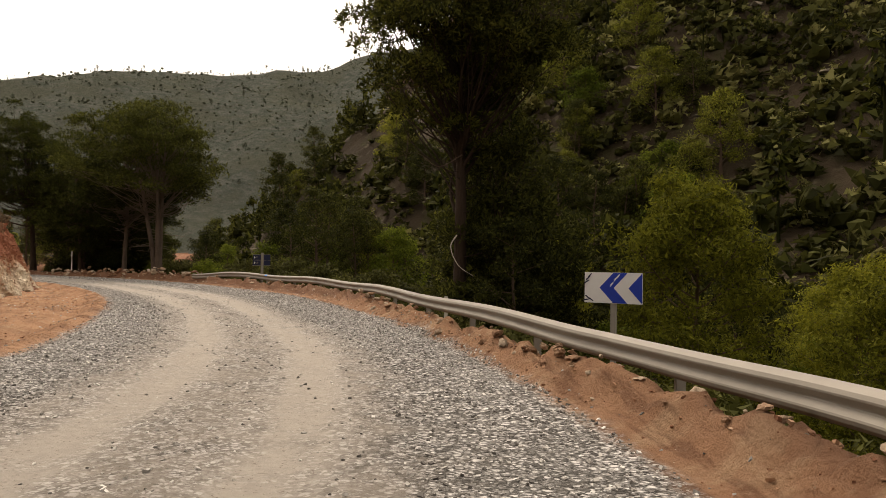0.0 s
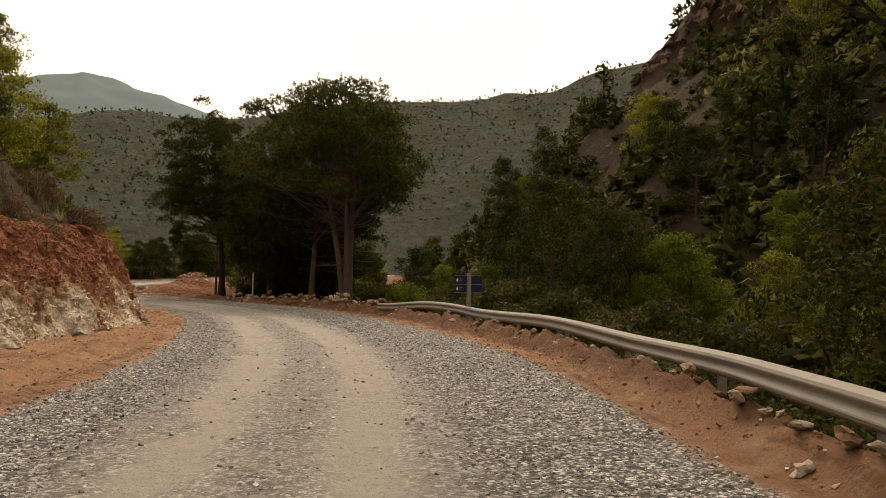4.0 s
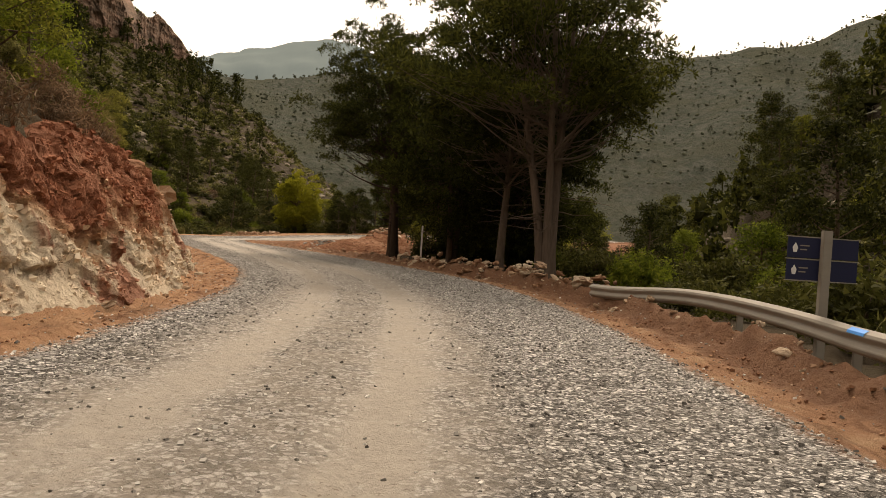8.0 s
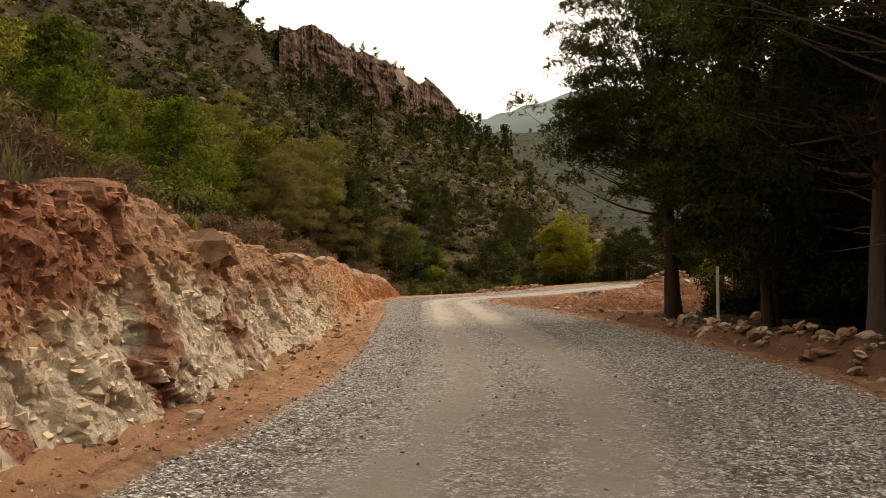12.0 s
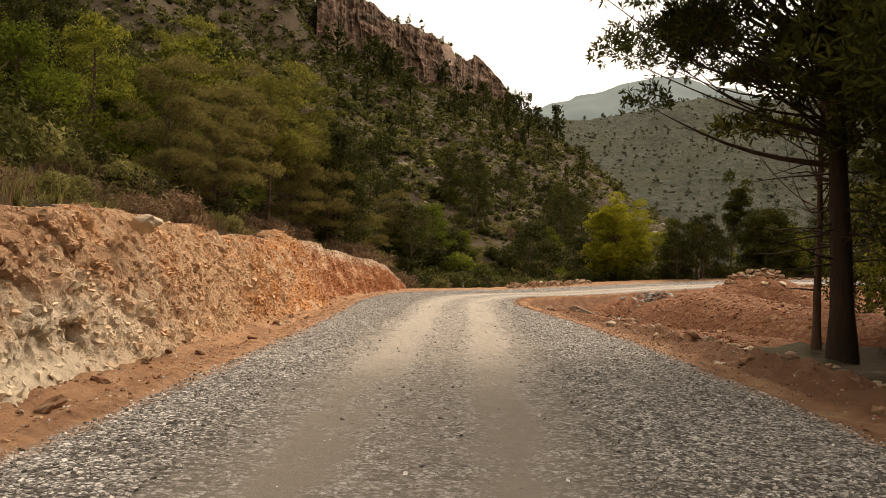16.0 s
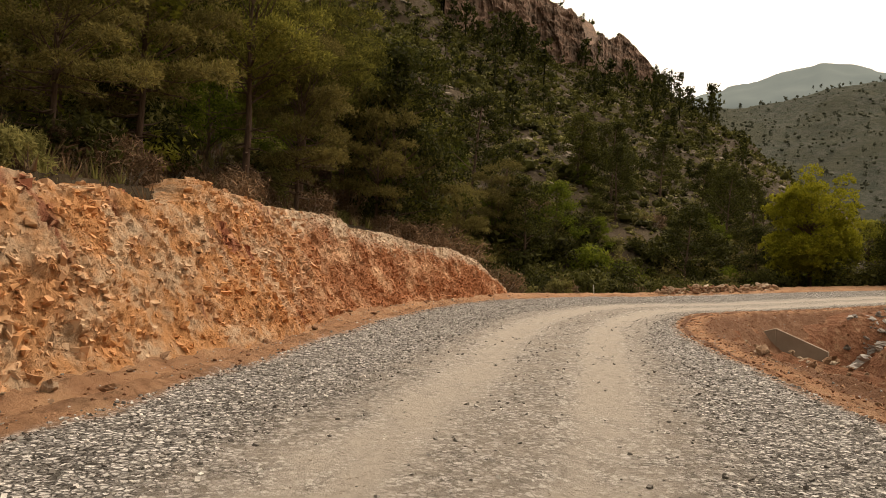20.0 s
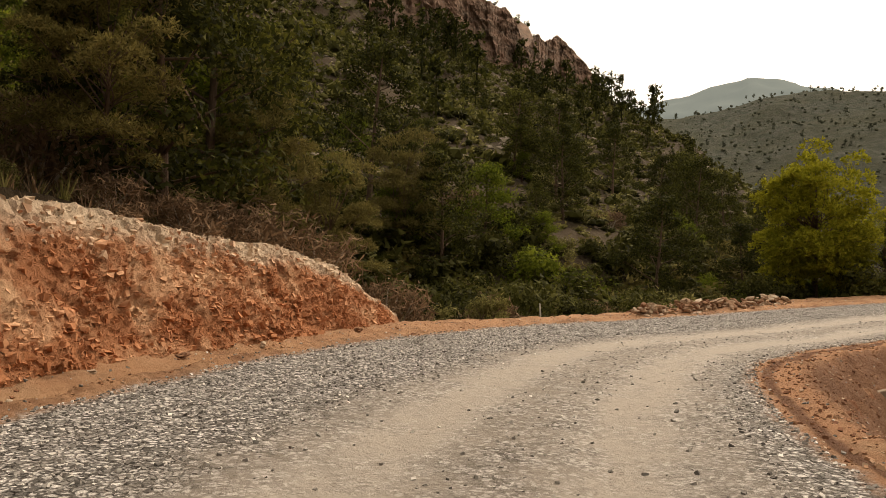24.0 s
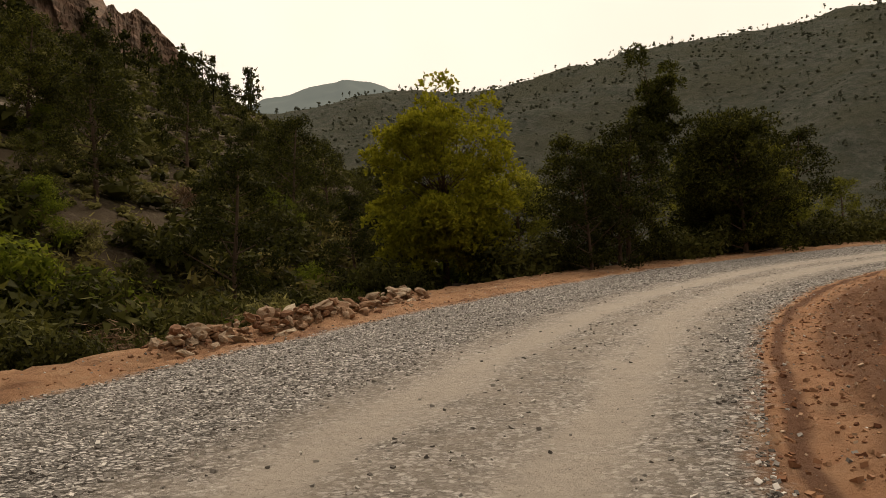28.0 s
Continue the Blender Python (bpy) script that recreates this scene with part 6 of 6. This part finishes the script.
def channel_post(name, height, mat):
    """A folded U-section steel post."""
    bm = bmesh.new()
    out = [(-0.04, 0), (0.04, 0), (0.04, 0.05), (0.032, 0.05), (0.032, 0.008), (-0.032, 0.008), (-0.032, 0.05), (-0.04, 0.05)]
    f = bm.faces.new([bm.verts.new((a, b, -0.8)) for a, b in out])
    r = bmesh.ops.extrude_face_region(bm, geom=[f])
    for e in r["geom"]:
        if isinstance(e, bmesh.types.BMVert):
            e.co.z = height
    bmesh.ops.recalc_face_normals(bm, faces=bm.faces[:])
    return bm_mesh(name, bm, mat)


sign = new("chevron_sign")
sign.matrix_basis = pose(2.52, 11.75, 0, 0, 0, -34)
tagged(sign, "weathered blue and white chevron bend sign behind the rail", "road sign")
part("post", channel_post("post", 1.36, STEEL), sign).location = (0.0, 0.012, 0)
panel_w, panel_h, z0 = 0.90, 0.455, 0.925
part("panel", flat_shape("panel", [(-0.45, z0), (0.45, z0), (0.45, z0 + panel_h), (-0.45, z0 + panel_h)], 0.01, WHITE_PAINT), sign, "white sign face with scuffed edge")
hm = z0 + panel_h / 2
for a in (-0.16, ):
    part("chevron", flat_shape("chevron", [(a - 0.05, hm), (a + 0.165, z0 + 0.004), (a + 0.385, z0 + 0.004), (a + 0.17, hm), (a + 0.385, z0 + panel_h - 0.004), (a + 0.165, z0 + panel_h - 0.004)], 0.003, BLUE_PAINT), sign, "blue arrow band").location = (0, -0.004, 0)
part("chevron", flat_shape("chevron", [(0.24, hm), (0.448, z0 + 0.004), (0.448, z0 + panel_h - 0.004)], 0.003, BLUE_PAINT), sign, "blue triangle").location = (0, -0.004, 0)
for a, b, r in ((-0.40, z0 + 0.36, 40), (-0.37, z0 + 0.40, 50), (-0.42, z0 + 0.31, 30), (-0.40, z0 + 0.08, -40), (-0.35, z0 + 0.05, -30), (-0.43, z0 + 0.04, 10)):
    q = part("scratch", flat_shape("scratch", [(-0.05, -0.010), (0.05, -0.006), (0.045, 0.010), (-0.03, 0.012)], 0.002, NAVY_PAINT), sign)
    q.matrix_basis = Matrix.Translation((a, -0.004, b)) @ Matrix.Rotation(radians(-r), 4, "Y")
for a, b in ((0.04, z0 + 0.36), (-0.02, z0 + 0.28), (0.08, z0 + 0.40)):
    q = part("scratch", flat_shape("scratch", [(-0.04, -0.012), (0.03, -0.008), (0.045, 0.012), (-0.02, 0.010)], 0.002, WHITE_PAINT), sign)
    q.matrix_basis = Matrix.Translation((a, -0.0065, b)) @ Matrix.Rotation(radians(-45), 4, "Y")

board = new("notice_board")
board.matrix_basis = pose(-9.78, 43.0, 0.06, 0, 0, 44) @ Matrix.Scale(1.06, 4)
tagged(board, "navy notice sign on a broad grey steel post behind the rail", "road sign")
part("post", bm_mesh("post", box_bm(0.13, 0.07, 2.3, (0, 0, 0.53), 0.008), STEEL), board, "broad pale steel post")
for z in (1.17, 1.45):
    pl = part("panel", bm_mesh("panel", box_bm(1.02, 0.018, 0.26, (0, 0.055, z), 0.004), NAVY_PAINT), board)
    part("edge_strip", bm_mesh("edge_strip", box_bm(1.05, 0.024, 0.014, (0, 0.055, z + 0.136)), STEEL), pl, "bright metal edge")
    part("emblem", flat_shape("emblem", [(-0.43, z - 0.06), (-0.385, z - 0.06), (-0.37, z), (-0.405, z + 0.06), (-0.445, z)], 0.004, WHITE_PAINT), pl).location = (0, 0.042, 0)
    for w_, zz_ in ((0.13, 0.025), (0.10, -0.025)):
        part("text_bar", bm_mesh("text_bar", box_bm(w_, 0.004, 0.016, (-0.34 + w_ / 2, 0.043, z + zz_)), STEEL), pl)
part("edge_strip", bm_mesh("edge_strip", box_bm(1.05, 0.024, 0.014, (0, 0.055, 1.035)), STEEL), board, "bright metal edge")

marker = new("marker_post", None)
marker.matrix_basis = pose(-29.1, 62.3, 0.0, 0, 0, 40)
tagged(marker, "thin pale marker post in the roadside bank", "post")
part("stake", bm_mesh("stake", box_bm(0.075, 0.06, 2.2, (0, 0, 0.78), 0.008), MARKER), marker)
part("tie", bm_mesh("tie", box_bm(0.16, 0.02, 0.03, (0.04, -0.04, 1.62), 0.005), DEADWOOD), marker)
peg = new("marker_peg")
peg.matrix_basis = pose(-74.2, 87.2, road_level(87.2) - 0.05, 3, -4, 20)
tagged(peg, "short white survey peg at the edge of the shoulder", "peg")
part("stake", bm_mesh("stake", box_bm(0.05, 0.04, 0.62, (0, 0, 0.12), 0.006), MARKER), peg)
short = new("rail_marker")
short.matrix_basis = pose(0.1, 21.5, -0.2, 0, 0, 15)
tagged(short, "short pale marker post behind the guard rail", "post")
part("stake", bm_mesh("stake", box_bm(0.09, 0.06, 1.5, (0, 0, 0.02), 0.008), MARKER), short)

# ---- culvert ----
culvert = new("culvert")
culvert.matrix_basis = pose(-60.6, 84.6, 0.0, 0, 0, 0)
tagged(culvert, "rough concrete culvert mouth with wing walls below the road edge", "culvert")


def slab(name, corners, thick, label=""):
    """A concrete wall from four corners of its face, given thickness."""
    bm = bmesh.new()
    f = bm.faces.new([bm.verts.new(Vector(c)) for c in corners])
    bm.normal_update()
    n = f.normal.copy()
    r = bmesh.ops.extrude_face_region(bm, geom=[f])
    for e in r["geom"]:
        if isinstance(e, bmesh.types.BMVert):
            e.co += n * thick
    bmesh.ops.recalc_face_normals(bm, faces=bm.faces[:])
    bmesh.ops.bevel(bm, geom=bm.edges[:], offset=0.015, segments=1, affect="EDGES")
    return part(name, bm_mesh(name, bm, CONCRETE), culvert, label)


slab("headwall", [(-0.45, -0.30, -2.0), (0.40, 0.50, -2.0), (0.40, 0.50, -0.42), (-0.45, -0.30, -0.80)], 0.2, "pale dusty concrete face")
slab("wing_wall", [(0.42, 0.52, -2.2), (1.9, 1.34, -2.2), (1.9, 1.34, -1.05), (0.42, 0.52, -0.42)], 0.18)

# ---- loose stones: berms, heaps, scree ----
k = Nodes("grey_rubble", 0.92, 0.18)
k.color(k.ramp(k.math("ADD", k.math("MULTIPLY", k.own(), 0.65), k.math("MULTIPLY", k.noise(3, 5), 0.35)), ((0.15, (0.12, 0.105, 0.09)), (0.5, (0.27, 0.25, 0.225)), (0.85, (0.50, 0.475, 0.435))))).bump(k.noise(11, 7, 0.7), 0.6, 0.05)
RUBBLE = k.mat
RUBBLE_STONES = [stone_mesh("stone", 430 + q, RUBBLE, rough=0.55, flat=0.5 + 0.08 * q) for q in range(4)]
STONES = [stone_mesh("stone", 400 + q, STONE, rough=0.5, flat=0.55 + 0.07 * q) for q in range(6)]
rng = np.random.default_rng(23)


def strip_z(x, y):
    """Level of the road strip, or of the ground where the strip does not reach."""
    d = (ROAD_X - x) ** 2 + (ROAD_Y - y) ** 2
    k_ = int(np.argmin(d))
    g = stand(x, y)
    return max(float(ROAD_Z.flat[k_]), g) if d.flat[k_] < 0.12 else g


def heap(name, label, line, n, spread, size, top=0.3, kinds=None):
    """A row of broken stones lying along a line, each a part."""
    ob = new(name)
    line = np.array(line, float)
    ob.matrix_basis = pose(float(line[0, 0]), float(line[0, 1]), 0)
    tagged(ob, label, "stones")
    r_ = lengths(line)
    for q in range(n):
        s_ = rng.uniform(0, r_[-1])
        x = np.interp(s_, r_, line[:, 0]) + rng.normal() * spread
        y = np.interp(s_, r_, line[:, 1]) + rng.normal() * spread
        d = abs(float(beside(np.array([x]), np.array([y]), line)[0][0]))
        sz = size * (0.25 + 0.85 * rng.uniform(0, 1) ** 2)
        z = strip_z(x, y) + max(0, top * (1 - d / (1.6 * spread + 0.01))) * rng.uniform(0, 1) + sz * 0.2
        st_ = part("stone", (kinds or STONES)[int(rng.integers(0, len(kinds or STONES)))], ob)
        st_.matrix_basis = Matrix.Translation((x - line[0, 0], y - line[0, 1], z)) @ Euler(rng.uniform(-0.5, 0.5, 3) + np.array((0, 0, rng.uniform(0, 6)))).to_matrix().to_4x4() @ Matrix.Diagonal((sz * rng.uniform(0.8, 1.7), sz * rng.uniform(0.6, 1.1), sz * rng.uniform(0.55, 1.1), 1))


def offset_line(s0, s1, d, n=14):
    """A line d metres outside the right road edge between two stations."""
    q = np.linspace(s0, s1, n)
    i = np.clip((q / 0.22).astype(int), 0, len(stations) - 1)
    return Rx[i] + across[i] * d


SB = float(np.interp(48.5, ROAD_RIGHT[:, 1], run))
heap("stone_bank", "broken reddish stones along the outer bank", offset_line(SB, SB + 21, 1.6), 260, 0.34, 0.17, 0.35)
along_rail = np.gradient(RAIL, axis=0)
along_rail = along_rail / np.hypot(along_rail[:, 0], along_rail[:, 1])[:, None]
rail_rim = (RAIL + np.stack([-along_rail[:, 1], along_rail[:, 0]], 1) * 0.22)[28::4]
heap("rail_stones", "broken stones and lumps in the earth rim below the guard rail", rail_rim, 300, 0.16, 0.085, 0.08)
heap("roadside_stones", "scattered pale stones along the dug shoulder", offset_line(SB + 21, SB + 50, 1.9, 20), 170, 0.5, 0.11, 0.1)
heap("stone_heap", "heap of pale broken stones on the outer shoulder", [(-73.2, 90.6), (-74.0, 94.0), (-74.9, 98.8), (-75.6, 101)], 290, 0.3, 0.17, 0.42)
heap("scree", "grey rubble stones lining the gully", [(-58.8, 87.4), (-59.8, 90.2), (-60.4, 92.6)], 260, 0.5, 0.17, 0.1, RUBBLE_STONES)
heap("gully_boulders", "pale boulders lying in the gully", [(-59.0, 88.2), (-58.4, 86.4), (-57.0, 84.8)], 40, 0.35, 0.30, 0.15, RUBBLE_STONES)
heap("rubble", "reddish rubble heap past the gully", [(-58.8, 97.2), (-56.5, 99.2)], 110, 0.8, 0.2, 0.5)
heap("cut_foot_stones", "fallen pale stones at the foot of the rock cut", FOOT[60::8], 120, 0.22, 0.10, 0.05)
for bx_, by_, bz_, bs_ in ((-30.2, 48.4, 2.3, 0.42), (-31.0, 49.0, 2.25, 0.3), (-37.0, 53.6, 2.3, 0.26), (-41.6, 57.0, 2.35, 0.28)):
    b_ = part("boulder", STONES[int(rng.integers(0, 6))])
    b_.matrix_basis = pose(bx_, by_, bz_ - 0.12, 10, 5, rng.uniform(0, 360)) @ Matrix.Diagonal((bs_ * 1.3, bs_, bs_, 1))
    tagged(b_, "pale boulder resting on top of the rock cut", "boulder", "boulders on the cut")

# ---- gravel chips and clods on the road, too many to count ----
CHIP = [chip_base(500 + q) for q in range(8)]


def sprinkle(name, label, n, weight, lo, hi, mat, bases):
    i = rng.integers(0, len(stations) - 1, n * 4)
    lat_ = rng.uniform(-0.75, 1.75, n * 4)
    s_ = stations[i] + rng.uniform(0, 0.22, n * 4)
    w_ = width[i]
    v_ = np.where(lat_ < 0, -1 + lat_ * left_room[i] / 3.5, np.where(lat_ <= 1, -1 + 2 * lat_, 1 + (lat_ - 1) * RIGHT_ROOM / 3.5))
    wm = np.interp(s_, *WHEELS)
    ok = rng.uniform(0, 1, n * 4) < weight(v_, np.abs((v_ - wm) * w_ / 2), s_)
    i, lat_, s_ = i[ok][:n], lat_[ok][:n], s_[ok][:n]
    f = (s_ - stations[i]) / 0.22
    base = Lx[i] * (1 - f)[:, None] + Lx[np.minimum(i + 1, len(Lx) - 1)] * f[:, None]
    off = np.where(lat_ < 0, lat_ * left_room[i], np.where(lat_ <= 1, lat_ * width[i], width[i] + (lat_ - 1) * RIGHT_ROOM))
    p = base + across[i] * off[:, None]
    col = np.interp(lat_, fl, np.arange(cols))
    c0 = np.clip(col.astype(int), 0, cols - 2)
    cf = col - c0
    i1 = np.minimum(i + 1, len(stations) - 1)
    z = (ROAD_Z[i, c0] * (1 - cf) + ROAD_Z[i, c0 + 1] * cf) * (1 - f) + (ROAD_Z[i1, c0] * (1 - cf) + ROAD_Z[i1, c0 + 1] * cf) * f
    s = rng.uniform(0, 1, len(z)) ** 2.2 * (hi - lo) + lo
    ob = new(name, scatter(name, rng, bases, p[:, 0], p[:, 1], z + s * 0.08, s, mat, (0.8, 1.4)))
    return tagged(ob, label, "gravel", kind="stuff")


sprinkle("gravel", "loose grey crushed stone on the road", 66000, lambda v, w, s: np.where(np.abs(v) < 1.03, np.where((np.abs(w - 0.88) < 0.4), 0.05, np.where(w < 1.8, 0.22, 1.0)), 0.04) * (s > 12) * (s < 165), 0.016, 0.046, CHIPS, CHIP)
sprinkle("clods", "clods of red earth on the shoulders", 27000, lambda v, w, s: np.where(v > 1.15, 0.4, np.where(np.abs(v) > 1.02, 0.18, 0.0)) * np.where((s > 92) & (s < 140) & (v > 1), 4.0, 1.0) * (s > 12) * (s < 165), 0.014, 0.062, CLODS, [lump_base(560 + q, 0.5) for q in range(4)] + CHIP)
dug = lambda x, y, dl, out, far, z: (out > 2.2) & (out < 15) & (y > 70) & (y < 104) & (x < -38)
x, y, z = spots(rng, 15000, -68, -34, 70, 104, dug)
sz_ = rng.uniform(0, 1, len(x)) ** 3.4 * 0.13 + 0.03
tagged(new("spoil_clods", scatter("spoil_clods", rng, [lump_base(580 + q, 0.5) for q in range(4)] + CHIP, x, y, z, sz_, CLODS, (0.7, 1.2))), "red clods and stones on the dug earth", "clods", kind="stuff")
